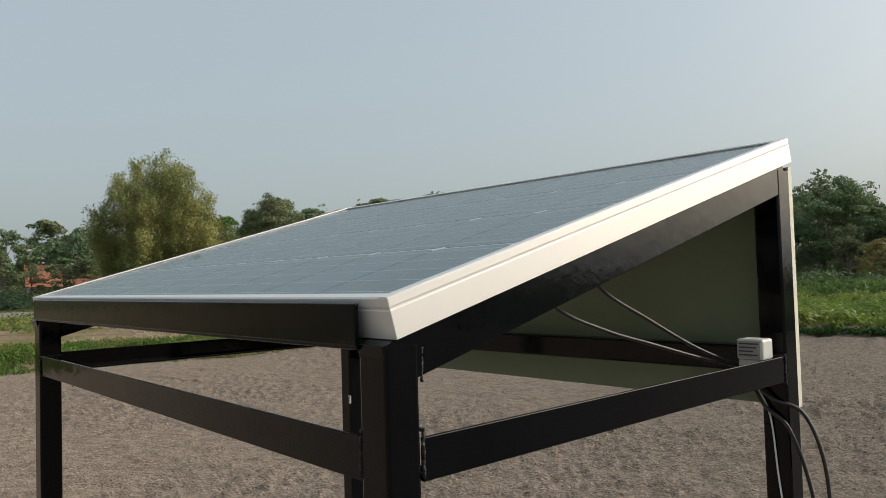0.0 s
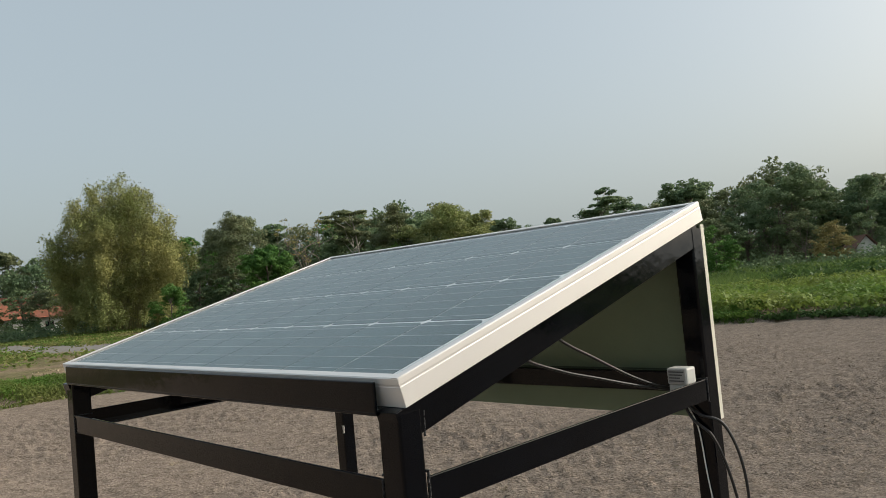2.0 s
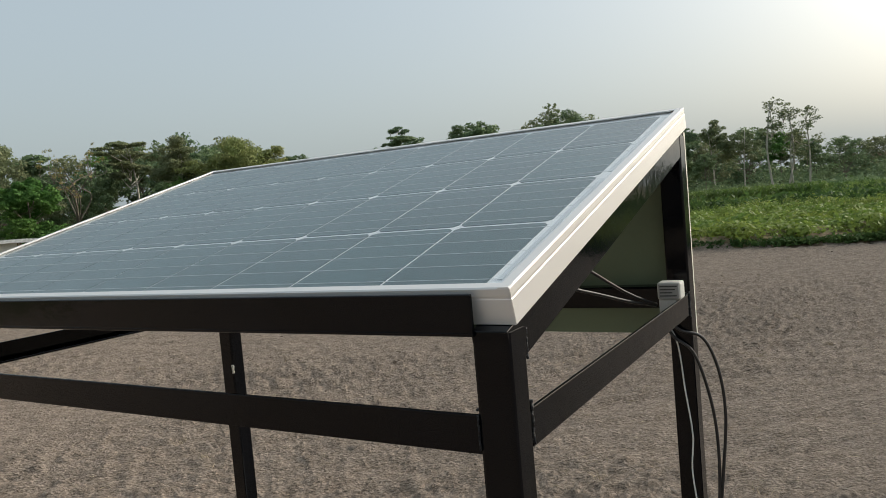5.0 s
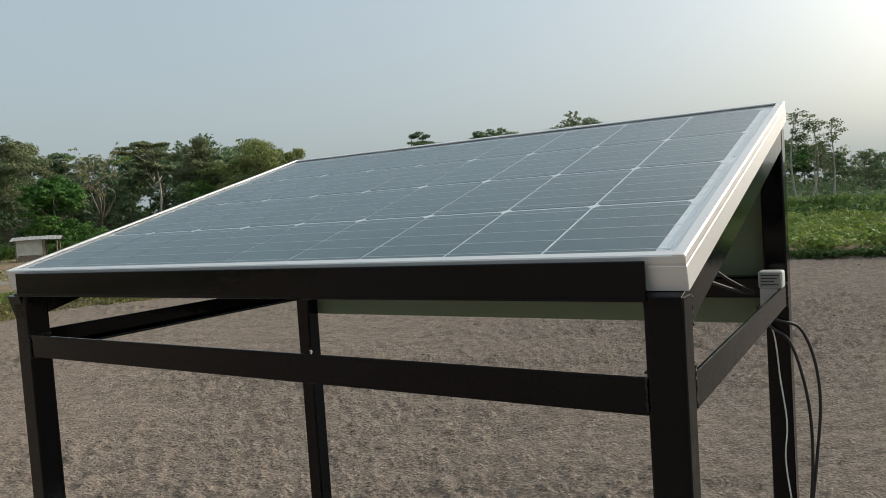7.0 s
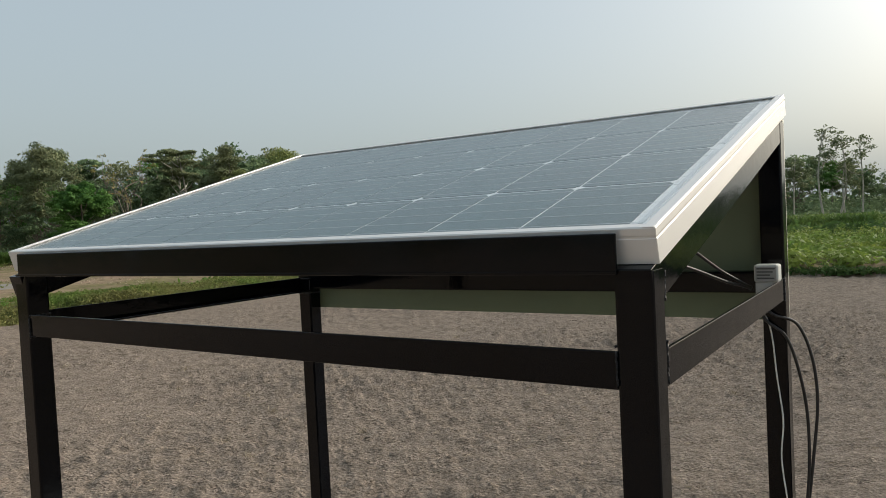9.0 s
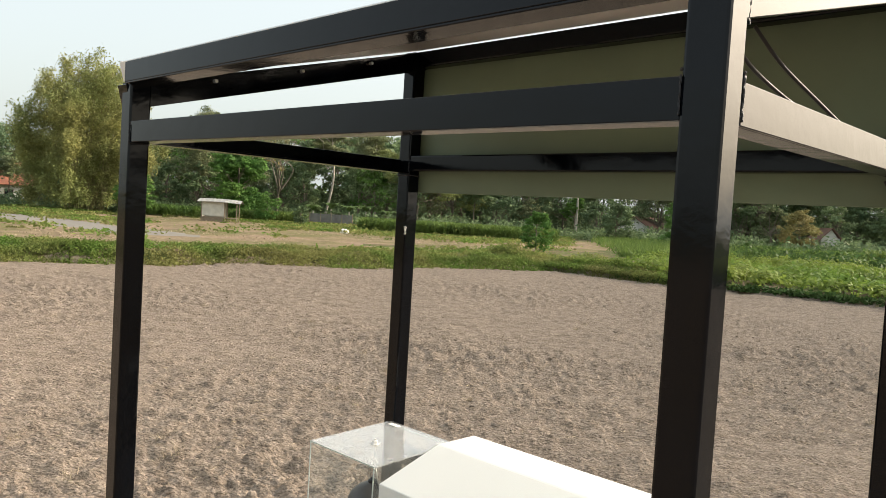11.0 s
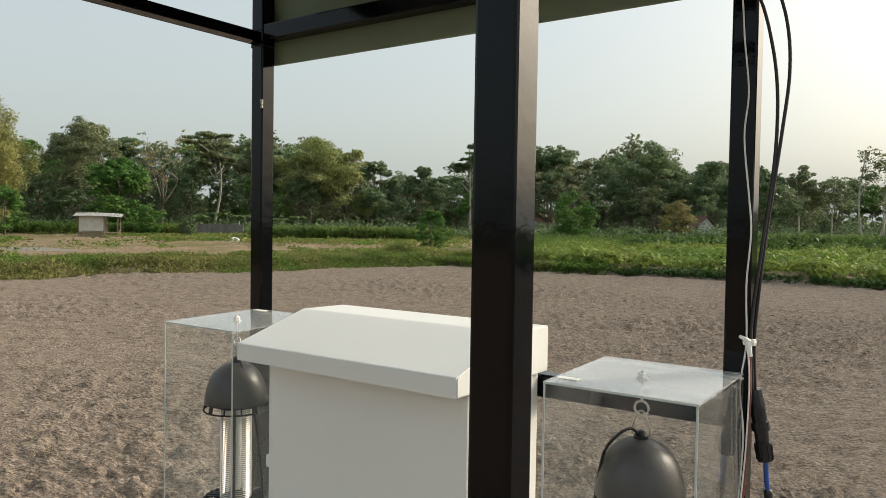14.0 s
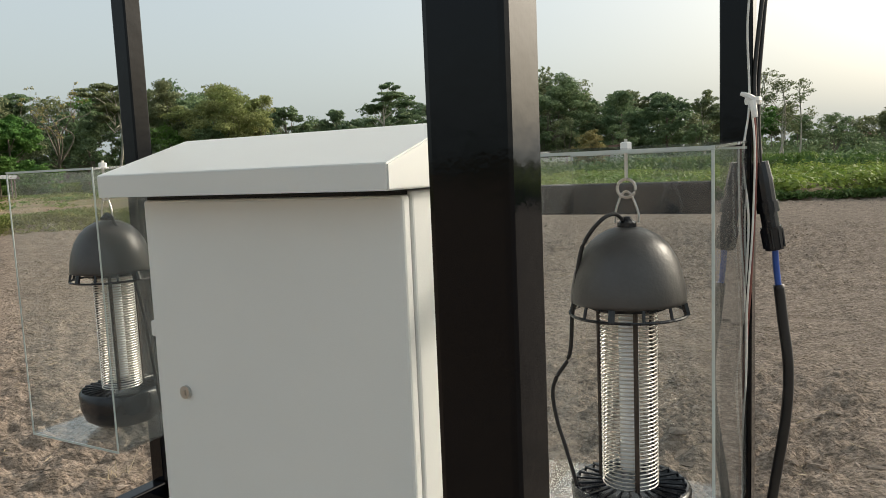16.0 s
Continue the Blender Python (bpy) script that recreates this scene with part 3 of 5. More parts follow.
def build_cabinet():
    cb = thing("control_cabinet", (-0.53, 0.54, 0.85), "cream steel control cabinet with a sloped rain cap, door closed", "cabinet")
    part("body", box(-0.735, -0.323, 0.452, 0.6365, 0.85, 1.361, bevel=0.003), M_CREAM, cb)
    part("gasket_and_shade", box(-0.728, -0.331, 0.449, 0.4525, 0.858, 1.355), M_GASKET_AND_SHADE, cb)
    door = part("door", box(-0.733, -0.3245, 0.434, 0.4495, 0.855, 1.357, bevel=0.0035), M_CREAM, cb)
    # dark strip that draws the shade line in the gap under the rain cap
    part("gasket_and_shade", box(-0.730, -0.329, 0.4385, 0.4515, 1.3574, 1.3612), M_GASKET_AND_SHADE, cb)
    lock = bmesh.new()
    add_sweep(lock, [Vector((-0.678, 0.4345, 1.102)), Vector((-0.678, 0.4295, 1.102))], 0.0088, 20)
    add_box(lock, -0.6805, -0.6755, 0.4282, 0.4296, 1.098, 1.106)
    part("lock", lock, M_LOCK, door, "chrome key lock")
    part("hinge", box(-0.7465, -0.7355, 0.440, 0.452, 1.171, 1.193, bevel=0.0025), M_CREAM, cb)
    # rain cap: front lip, front slope, flat rear
    prof = [(0.385, 1.3640), (0.385, 1.391), (0.3865, 1.3925), (0.532, 1.4365), (0.538, 1.4375), (0.640, 1.4365), (0.6415, 1.435), (0.6415, 1.3640)]
    bm = bmesh.new()
    a = [bm.verts.new((-0.757, y, z)) for y, z in prof]
    b = [bm.verts.new((-0.309, y, z)) for y, z in prof]
    for k in range(len(prof)):
        m = (k + 1) % len(prof)
        bm.faces.new((a[k], a[m], b[m], b[k]))
    bm.faces.new(a[::-1]), bm.faces.new(b)
    bmesh.ops.recalc_face_normals(bm, faces=bm.faces)
    ends = [e for e in bm.edges if abs(e.verts[0].co.x - e.verts[1].co.x) < 1e-6]
    bmesh.ops.bevel(bm, geom=ends, offset=0.0018, segments=2, affect="EDGES")
    part("rain_cap", bm, M_CREAM, cb)
    return cb


build_cabinet()

# ---- clear boxes with their hanging lamps ----


def acrylic_box(x0, x1, y0, y1, z0, z1, label, sticker):
    t = 0.003
    ab = thing("acrylic_box", ((x0 + x1) / 2, (y0 + y1) / 2, z0), label, "clear box", "clear lamp boxes")
    for name, q in (("top_sheet", (x0, x1, y0, y1, z1 - t, z1)), ("base_sheet", (x0, x1, y0, y1, z0, z0 + t)),
                    ("side_sheet", (x0, x0 + t, y0, y1, z0 + t, z1 - t)), ("side_sheet", (x1 - t, x1, y0, y1, z0 + t, z1 - t)),
                    ("back_sheet", (x0 + t, x1 - t, y1 - t, y1, z0 + t, z1 - t))):
        sheet = box(*q)
        if name == "top_sheet":
            # the lid falls a little towards the front
            for v in sheet.verts:
                v.co.z += 0.006 * (v.co.y - y0) / (y1 - y0)
        ob = part(name, sheet, M_ACTOP if name == "top_sheet" else M_ACRYL, ab)
        ob.visible_shadow = False
    e = 0.0013
    for x in (x0 + t / 2, x1 - t / 2):
        part("front_edge", box(x - e, x + e, y0 - 0.0012, y0 - 0.0002, z0 + t + 0.0004, z1 - t - 0.0004), M_ACEDGE, ab, "cut edge, pale and glossy")
    part("top_edge", box(x0, x1, y0 - 0.0012, y0 - 0.0002, z1 - t, z1), M_ACEDGE, ab)
    part("top_edge", box(x0, x1, y1 + 0.0002, y1 + 0.0010, z1 - t, z1), M_ACEDGE, ab)
    part("base_edge", box(x0, x1, y0 - 0.0012, y0 - 0.0002, z0, z0 + t), M_ACEDGE, ab)
    sx, sy = sticker
    z1 += 0.006 * (sy + 0.013 - y0) / (y1 - y0)
    part("sticker", box(sx, sx + 0.030, sy, sy + 0.013, z1 + 0.0002, z1 + 0.0008), M_TAPE, ab, "small white paper sticker")
    return ab


acrylic_box(-1.003, -0.803, 0.415, 0.634, 1.003, 1.404, "clear acrylic box open at the front, beside the cabinet", (-0.985, 0.612))
acrylic_box(-0.208, -0.008, 0.436, 0.634, 1.003, 1.394, "clear acrylic box open at the front, beside the back post", (-0.202, 0.46))


def insect_lamp(x, y, ztop, turn, length, label):
    """Lamp hung by an eye bolt: dome, slotted rim, wire cage round a white tube, base bowl."""
    lp = thing("insect_lamp", (x, y, ztop - 0.42), label, "lamp", "hanging insect lamps")
    zd = ztop - 0.078
    dome = [(0.0570, -0.0785), (0.0592, -0.0780), (0.0594, -0.0745), (0.0584, -0.064), (0.0552, -0.048), (0.0500, -0.033), (0.0420, -0.0195), (0.0315, -0.0093), (0.0190, -0.0028), (0.0080, 0.0)]
    part("dome", add_lathe(bmesh.new(), dome, (x, y, zd), 40), M_DOME, lp, "gunmetal grey dome", smooth=True)
    part("cap_nut", add_lathe(bmesh.new(), [(0.010, -0.004), (0.010, 0.004), (0.007, 0.006), (0.004, 0.010)], (x, y, zd), 12), M_DARK, lp)
    # open slotted rim below the dome
    zr = zd - 0.0905
    rim = bmesh.new()
    add_sweep(rim, [Vector((x + 0.0605 * math.cos(k * math.tau / 40), y + 0.0605 * math.sin(k * math.tau / 40), zr)) for k in range(40)], 0.0017, 6, closed=True)
    part("rim_ring", rim, M_DARK, lp)
    for k in range(12):
        a = k * math.tau / 12
        c, s = math.cos(a), math.sin(a)
        part("rim_tab", add_sweep(bmesh.new(), [Vector((x + 0.0575 * c, y + 0.0575 * s, zd - 0.0782)), Vector((x + 0.0605 * c, y + 0.0605 * s, zr))], 0.0018 if k % 3 else 0.0036, 6), M_DARK, lp)
    part("inner_disc", add_lathe(bmesh.new(), [(0.040, -0.0850), (0.040, -0.0800), (0.03, -0.0795)], (x, y, zd), 32), M_DARK, lp)
    z0, z1 = zr - length, zd - 0.085
    # wire cage
    ring = add_sweep(bmesh.new(), [Vector((0.0292 * math.cos(i * math.tau / 20), 0.0292 * math.sin(i * math.tau / 20), 0)) for i in range(20)], 0.00075, 4, closed=True)
    ring_mesh = bpy.data.meshes.new("cage_ring")
    ring.to_mesh(ring_mesh)
    ring.free()
    ring_mesh.materials.append(M_CAGE)
    for k in range(46):
        ob = new("cage_ring", ring_mesh)
        ob.parent = lp
        ob.location = Vector((x, y, z0 + (z1 - z0) * k / 45)) - BASE[lp.name]
    tube = add_lathe(bmesh.new(), [(0.009, 0.012), (0.0105, 0.016), (0.0105, z1 - z0 - 0.008), (0.009, z1 - z0 - 0.003)], (x, y, z0), 16)
    part("lamp_tube", tube, M_TUBE, lp, "white fluorescent tube", smooth=True)
    bowl = [(0.020, -0.061), (0.044, -0.059), (0.056, -0.050), (0.0615, -0.034), (0.0630, -0.010), (0.0595, -0.006), (0.056, -0.0065), (0.054, -0.010), (0.02, -0.010)]
    part("base_bowl", add_lathe(bmesh.new(), bowl, (x, y, z0 + 0.004), 36), M_DARK, lp, "glossy black base bowl", smooth=True)
    for k in range(24):
        a = k * math.tau / 24
        part("base_fin", add_sweep(bmesh.new(), [Vector((x + 0.030 * math.cos(a), y + 0.030 * math.sin(a), z0 - 0.001)),
                                                 Vector((x + 0.058 * math.cos(a), y + 0.058 * math.sin(a), z0 - 0.001))], 0.0016, 5), M_DARK, lp)
    for k in range(3):
        a = turn + k * math.tau / 3
        cx, cy = x + 0.0325 * math.cos(a), y + 0.0325 * math.sin(a)
        bar = [Vector((cx, cy, z0)), Vector((cx, cy, zd - 0.084))]
        part("side_bar", add_sweep(bmesh.new(), bar, 0.0027, 6), M_BAR, lp, "brownish black upright bar")
    # wire bail and eye bolt
    bail = smooth_line([(x - 0.0125, y, zd + 0.004), (x - 0.0115, y, zd + 0.016), (x - 0.004, y, zd + 0.034), (x + 0.004, y, zd + 0.034), (x + 0.0115, y, zd + 0.016), (x + 0.0125, y, zd + 0.004)])
    part("bail", add_sweep(bmesh.new(), bail, 0.0013, 6), M_WIRE, lp, "bent steel wire bail")
    eye = bmesh.new()
    add_sweep(eye, [Vector((x + 0.0095 * math.sin(k * math.tau / 18), y, zd + 0.0395 + 0.0095 * math.cos(k * math.tau / 18))) for k in range(18)], 0.0017, 6, closed=True)
    add_sweep(eye, [Vector((x, y, zd + 0.049)), Vector((x, y, ztop + 0.012))], 0.0019, 6)
    part("eye_bolt", eye, M_WIRE, lp, "zinc eye bolt")
    part("bolt_nut", add_lathe(bmesh.new(), [(0.009, 0.0003), (0.009, 0.002), (0.006, 0.0022), (0.006, 0.008), (0.004, 0.009)], (x, y, ztop), 6), M_TAPE, lp, "white nut on the lid")
    return lp


insect_lamp(-0.111, 0.530, 1.394, 5.2, 0.184, "grey domed insect lamp hanging in the clear box")
insect_lamp(-0.905, 0.505, 1.404, 5.5, 0.168, "dark domed insect lamp hanging in the clear box beside the cabinet")
solid("lamp_cable", cable([(-0.113, 0.527, 1.322), (-0.120, 0.515, 1.330), (-0.131, 0.50, 1.323), (-0.149, 0.50, 1.298), (-0.157, 0.50, 1.260), (-0.162, 0.50, 1.224), (-0.166, 0.50, 1.182), (-0.181, 0.50, 1.156),
                           (-0.186, 0.50, 1.137), (-0.182, 0.50, 1.109), (-0.174, 0.50, 1.083), (-0.165, 0.50, 1.053), (-0.159, 0.50, 1.028), (-0.155, 0.50, 1.0065)], 0.0022), M_CABLE,
      "thin black cable hanging down beside the lamp", "cable", "lamp cables", smooth=True)
solid("lamp_cable", cable([(-0.905, 0.505, 1.335), (-0.888, 0.500, 1.330), (-0.868, 0.498, 1.300), (-0.852, 0.500, 1.250), (-0.840, 0.505, 1.180), (-0.832, 0.51, 1.08), (-0.83, 0.52, 1.0065)], 0.0026), M_CABLE,
      "thin black cable hanging down beside the lamp", "cable", "lamp cables", smooth=True)

# ---- cables at the back post ----
solid("panel_cable", cable([(-0.148, 0.400, 2.135), (-0.120, 0.420, 2.090), (-0.095, 0.470, 2.055), (-0.070, 0.520, 2.022), (-0.050, 0.560, 2.001), (-0.045, 0.60, 1.990)], 0.0024), M_CABLE,
      "black cable running tight from the panel to the rail", "cable", "panel cables", smooth=True)
solid("panel_cable", cable([(-0.150, 0.330, 2.118), (-0.125, 0.335, 2.075), (-0.105, 0.400, 2.045), (-0.085, 0.460, 2.026), (-0.065, 0.530, 2.005), (-0.050, 0.57, 1.995), (-0.046, 0.60, 1.988)], 0.0024), M_CABLE,
      "black cable sagging from the panel to the rail", "cable", "panel cables", smooth=True)
solid("drop_cable", cable([(-0.045, 0.630, 1.968), (-0.020, 0.630, 1.945), (0.010, 0.645, 1.930), (0.028, 0.655, 1.880), (0.034, 0.658, 1.810), (0.026, 0.657, 1.720), (0.012, 0.655, 1.600),
                           (0.004, 0.650, 1.500), (0.001, 0.648, 1.440), (0.003, 0.652, 1.375)], 0.0024), M_CABLE,
      "black solar cable hanging in a bow outside the back post", "cable", "drop cables", smooth=True)
solid("drop_cable", cable([(-0.048, 0.632, 1.965), (-0.030, 0.630, 1.935), (-0.004, 0.636, 1.910), (0.012, 0.648, 1.850), (0.020, 0.655, 1.780), (0.019, 0.655, 1.690), (0.008, 0.650, 1.580),
                           (-0.001, 0.642, 1.480), (-0.001, 0.640, 1.440), (0.001, 0.646, 1.372)], 0.0024), M_CABLE,
      "black solar cable hanging in a bow outside the back post", "cable", "drop cables", smooth=True)
solid("white_wire", cable([(-0.045, 0.632, 1.966), (-0.026, 0.634, 1.924), (-0.019, 0.635, 1.85), (-0.012, 0.635, 1.78), (-0.016, 0.635, 1.72), (-0.008, 0.635, 1.64), (-0.004, 0.635, 1.59), (-0.008, 0.635, 1.52), (-0.006, 0.635, 1.44),
                           (-0.012, 0.633, 1.38), (-0.006, 0.633, 1.31), (-0.012, 0.633, 1.20), (-0.018, 0.633, 1.12), (-0.012, 0.634, 1.02), (-0.016, 0.634, 0.86)], 0.0012), M_WHITEWIRE,
      "thin white wire running down the back post", "wire", "thin wires", smooth=True)
solid("white_wire", cable([(-0.004, 0.633, 1.44), (0.000, 0.632, 1.39), (-0.002, 0.632, 1.30), (-0.007, 0.632, 1.22), (-0.008, 0.632, 1.14), (-0.012, 0.632, 1.05), (-0.010, 0.633, 0.86)], 0.0011), M_WHITEWIRE,
      "thin white wire running down the back post", "wire", "thin wires", smooth=True)
solid("brown_wire", cable([(-0.002, 0.640, 1.44), (0.000, 0.638, 1.36), (-0.004, 0.638, 1.26), (-0.010, 0.636, 1.15), (-0.014, 0.635, 1.04), (-0.013, 0.635, 0.86)], 0.0020), M_REDWIRE,
      "thin red-brown wire running down the back post", "wire", "thin wires", smooth=True)
tie = bmesh.new()
add_lathe(tie, [(0.0085, -0.004), (0.0095, 0.0), (0.0085, 0.004)], (-0.003, 0.640, 1.442), 10)
add_sweep(tie, smooth_line([(-0.002, 0.632, 1.443), (-0.007, 0.630, 1.447), (-0.014, 0.630, 1.450)], 4), 0.0042, 7, taper=0.5)
add_sweep(tie, smooth_line([(-0.003, 0.632, 1.441), (-0.001, 0.630, 1.433), (0.001, 0.630, 1.424)], 4), 0.0046, 7, taper=0.6)
solid("cable_tie", tie, M_TAPE, "white tape knot binding the cables to the post", "cable tie")


def build_connector():
    cn = thing("cable_connector", (0.011, 0.655, 1.28), "black plug-in cable connector with a ribbed sleeve", "connector")
    a, d = Vector((0.003, 0.652, 1.376)), Vector((0.0155, 0.004, -0.098)).normalized()
    def seg(name, s0, s1, r0, r1=None):
        part(name, add_sweep(bmesh.new(), [a + d * s0, a + d * s1], r0, 12, taper=(r1 or r0) / r0), M_DARK, cn)
    seg("gland_nut", 0.0, 0.022, 0.0085, 0.0105)
    seg("sleeve", 0.022, 0.044, 0.0100)
    seg("collar", 0.044, 0.056, 0.0118)
    seg("sleeve", 0.056, 0.072, 0.0092)
    seg("gland_nut", 0.072, 0.098, 0.0112, 0.0098)
    for k in range(8):
        an = k * math.tau / 8
        s = d.cross(Vector((0, 1, 0))).normalized()
        u = d.cross(s)
        o = 0.0108 * (s * math.cos(an) + u * math.sin(an))
        part("rib", add_sweep(bmesh.new(), [a + o + d * 0.075, a + o * 0.95 + d * 0.096], 0.0013, 4), M_DARK, cn)


build_connector()
solid("blue_wire", cable([(0.0185, 0.656, 1.280), (0.020, 0.656, 1.258), (0.023, 0.656, 1.232)], 0.0034), M_BLUE, "short bare length of blue wire below the connector", "wire", smooth=True)
solid("supply_cable", cable([(0.0225, 0.656, 1.240), (0.027, 0.656, 1.20), (0.033, 0.655, 1.148), (0.031, 0.655, 1.09), (0.020, 0.655, 1.01), (0.006, 0.65, 0.90), (-0.002, 0.63, 0.76), (0.01, 0.60, 0.4), (0.02, 0.58, 0.012)], 0.0058), M_CABLE,
      "thick black supply cable hanging beside the post to the ground", "cable", smooth=True)

# ---- vegetation ----


def spot(yaw, dist):
    """A place on the ground at a heading (degrees left of +y) and a distance."""
    a = radians(yaw)
    return Vector((0.25 - dist * math.sin(a), -0.45 + dist * math.cos(a), 0.0))


LIMB = {"seg": 6, "steps": 4}
TRUNK = {"girth": 1.0}


def limb(bm, a, b, r0, r1, bend=0.15, seg=6):
    a, b = Vector(a), Vector(b)
    mid = (a + b) / 2 + Vector(rng.normal(size=3)) * (b - a).length * bend
    return add_sweep(bm, smooth_line([a, mid, b], LIMB["steps"]), r0, min(seg, LIMB["seg"]), taper=r1 / r0)


def tree_parts(h, w, style, leaves, leaf_size):
    """Trunk bmesh and leaf corners of one tree, standing at the origin."""
    bm = bmesh.new()
    c, r = [], []
    if style == "broad":
        fork = h * rng.uniform(0.22, 0.34)
        limb(bm, (0, 0, -0.3), (rng.normal() * 0.2, rng.normal() * 0.2, fork), h * 0.022, h * 0.015, 0.03, 8)
        for k in range(int(rng.integers(16, 22))):
            a, u = rng.uniform(0, math.tau), rng.uniform(0.15, 1)
            zz = h * (0.20 + 0.73 * u)
            rad = w * 0.5 * math.sqrt(max(0.05, 1 - (1.5 * u - 0.55) ** 2)) * rng.uniform(0.45, 0.95)
            p = (rad * math.cos(a), rad * math.sin(a), zz)
            limb(bm, (0, 0, fork * rng.uniform(0.75, 1.0)), p, h * 0.0065, h * 0.0015)
            s = w * rng.uniform(0.13, 0.23)
            c.append(p), r.append((s, s, s * rng.uniform(0.55, 0.9)))
    elif style == "dome":
        limb(bm, (0, 0, -0.3), (rng.normal() * 0.1, rng.normal() * 0.1, h * 0.7), h * 0.024, h * 0.008, 0.03, 8)
        for k in range(46):
            a, u = rng.uniform(0, math.tau), rng.uniform(0, 1)
            rad = w * 0.40 * math.sqrt(max(0.04, 1 - (1.9 * u - 0.85) ** 2)) * rng.uniform(0.6, 1.0)
            p = (rad * math.cos(a), rad * math.sin(a), h * (0.13 + 0.77 * u))
            if k % 4 == 0:
                limb(bm, (0, 0, h * (0.1 + 0.5 * u)), p, h * 0.007, h * 0.002)
            s = w * rng.uniform(0.10, 0.17)
            c.append(p), r.append((s, s, s * rng.uniform(0.5, 0.8)))
    elif style == "umbrella":
        # bare stem that forks late, flat open tiers of leaves at the limbs' ends
        top = Vector((rng.normal() * 0.4, rng.normal() * 0.4, h * 0.93))
        limb(bm, (0, 0, -0.3), top, h * 0.016, h * 0.005, 0.03, 8)
        for k in range(13):
            u = rng.uniform(0, 1) ** 0.8
            a = k * 2.4 + rng.uniform(-0.7, 0.7)
            zz = h * (0.56 + 0.43 * u)
            rad = w * 0.50 * (1.0 - 0.55 * u ** 2) * rng.uniform(0.2, 1.0)
            p = (rad * math.cos(a), rad * math.sin(a), zz)
            limb(bm, (top.x * 0.7, top.y * 0.7, max(0.4 * h, zz - rng.uniform(0.08, 0.2) * h)), p, h * 0.007, h * 0.002, 0.10)
            s = w * rng.uniform(0.11, 0.23)
            c.append(p), r.append((s * rng.uniform(0.8, 1.35), s * rng.uniform(0.8, 1.35), s * rng.uniform(0.22, 0.5)))
    elif style == "tall":
        limb(bm, (0, 0, -0.3), (rng.normal() * 0.3, rng.normal() * 0.3, h * 0.9), h * 0.013 * TRUNK["girth"], h * 0.005 * TRUNK["girth"], 0.03, 7)
        for k in range(10):
            u = rng.uniform(0, 1)
            a = rng.uniform(0, math.tau)
            zz = h * (0.5 + 0.46 * u)
            rad = w * 0.36 * rng.uniform(0.2, 1.0) * (1.1 - 0.6 * u)
            p = (rad * math.cos(a), rad * math.sin(a), zz)
            limb(bm, (0, 0, zz - 0.08 * h), p, h * 0.005, h * 0.0015)
            s = w * rng.uniform(0.13, 0.22)
            c.append(p), r.append((s, s, s * 0.75))
    elif style == "bare":
        limb(bm, (0, 0, -0.3), (0, 0, h * 0.45), h * 0.022, h * 0.014, 0.05, 7)
        tips = []
        for k in range(7):
            a = k * math.tau / 7 + rng.uniform(-0.3, 0.3)
            p = Vector((w * 0.35 * math.cos(a), w * 0.35 * math.sin(a), h * rng.uniform(0.62, 0.95)))
            limb(bm, (0, 0, h * rng.uniform(0.3, 0.45)), p, h * 0.010, h * 0.004)
            for m in range(4):
                q = p + Vector(rng.normal(size=3)) * w * 0.14 + Vector((0, 0, h * 0.08))
                limb(bm, p * 0.8 + Vector((0, 0, h * 0.08)), q, h * 0.004, h * 0.0012)
                c.append(tuple(q)), r.append((w * 0.07,) * 3)
    # every bough breaks up into small uneven sprays, each a flattish cushion of leaves
    c, r = np.array(c, float), np.array(r, float)
    k = 3 if style == "bare" else 8
    d = rng.normal(size=(len(c) * k, 3))
    d[:, 2] += 0.3
    d /= np.linalg.norm(d, axis=1, keepdims=True)
    c2 = np.repeat(c, k, 0) + d * np.repeat(r, k, 0) * rng.uniform(0.45, 1.0, (len(d), 1))
    r2 = np.repeat(r, k, 0) * rng.uniform(0.26, 0.52, (len(d), 1)) * rng.uniform(0.75, 1.3, (len(d), 3)) * np.array([1.1, 1.1, 0.8])
    pts, face = blob_points(c2, r2, leaves)
    return bm, leaf_tris(pts, leaf_size, 0.6, 0.2, facing=face)


def tree(name, at, h, w, style, leaf_mat, bark, label, leaves=5200, leaf_size=0.42, group=""):
    root = thing(name, (0, 0, 0), label, "tree", group)
    bm, q = tree_parts(h, w, style, int(leaves * 3.0), leaf_size * 0.66)
    part("trunk", bm, bark, root, smooth=True)
    link_mesh("crown", quads_mesh("crown", q, 3), leaf_mat, root)
    root.location = at
    root.rotation_euler.z = rng.uniform(0, 6)
    return root


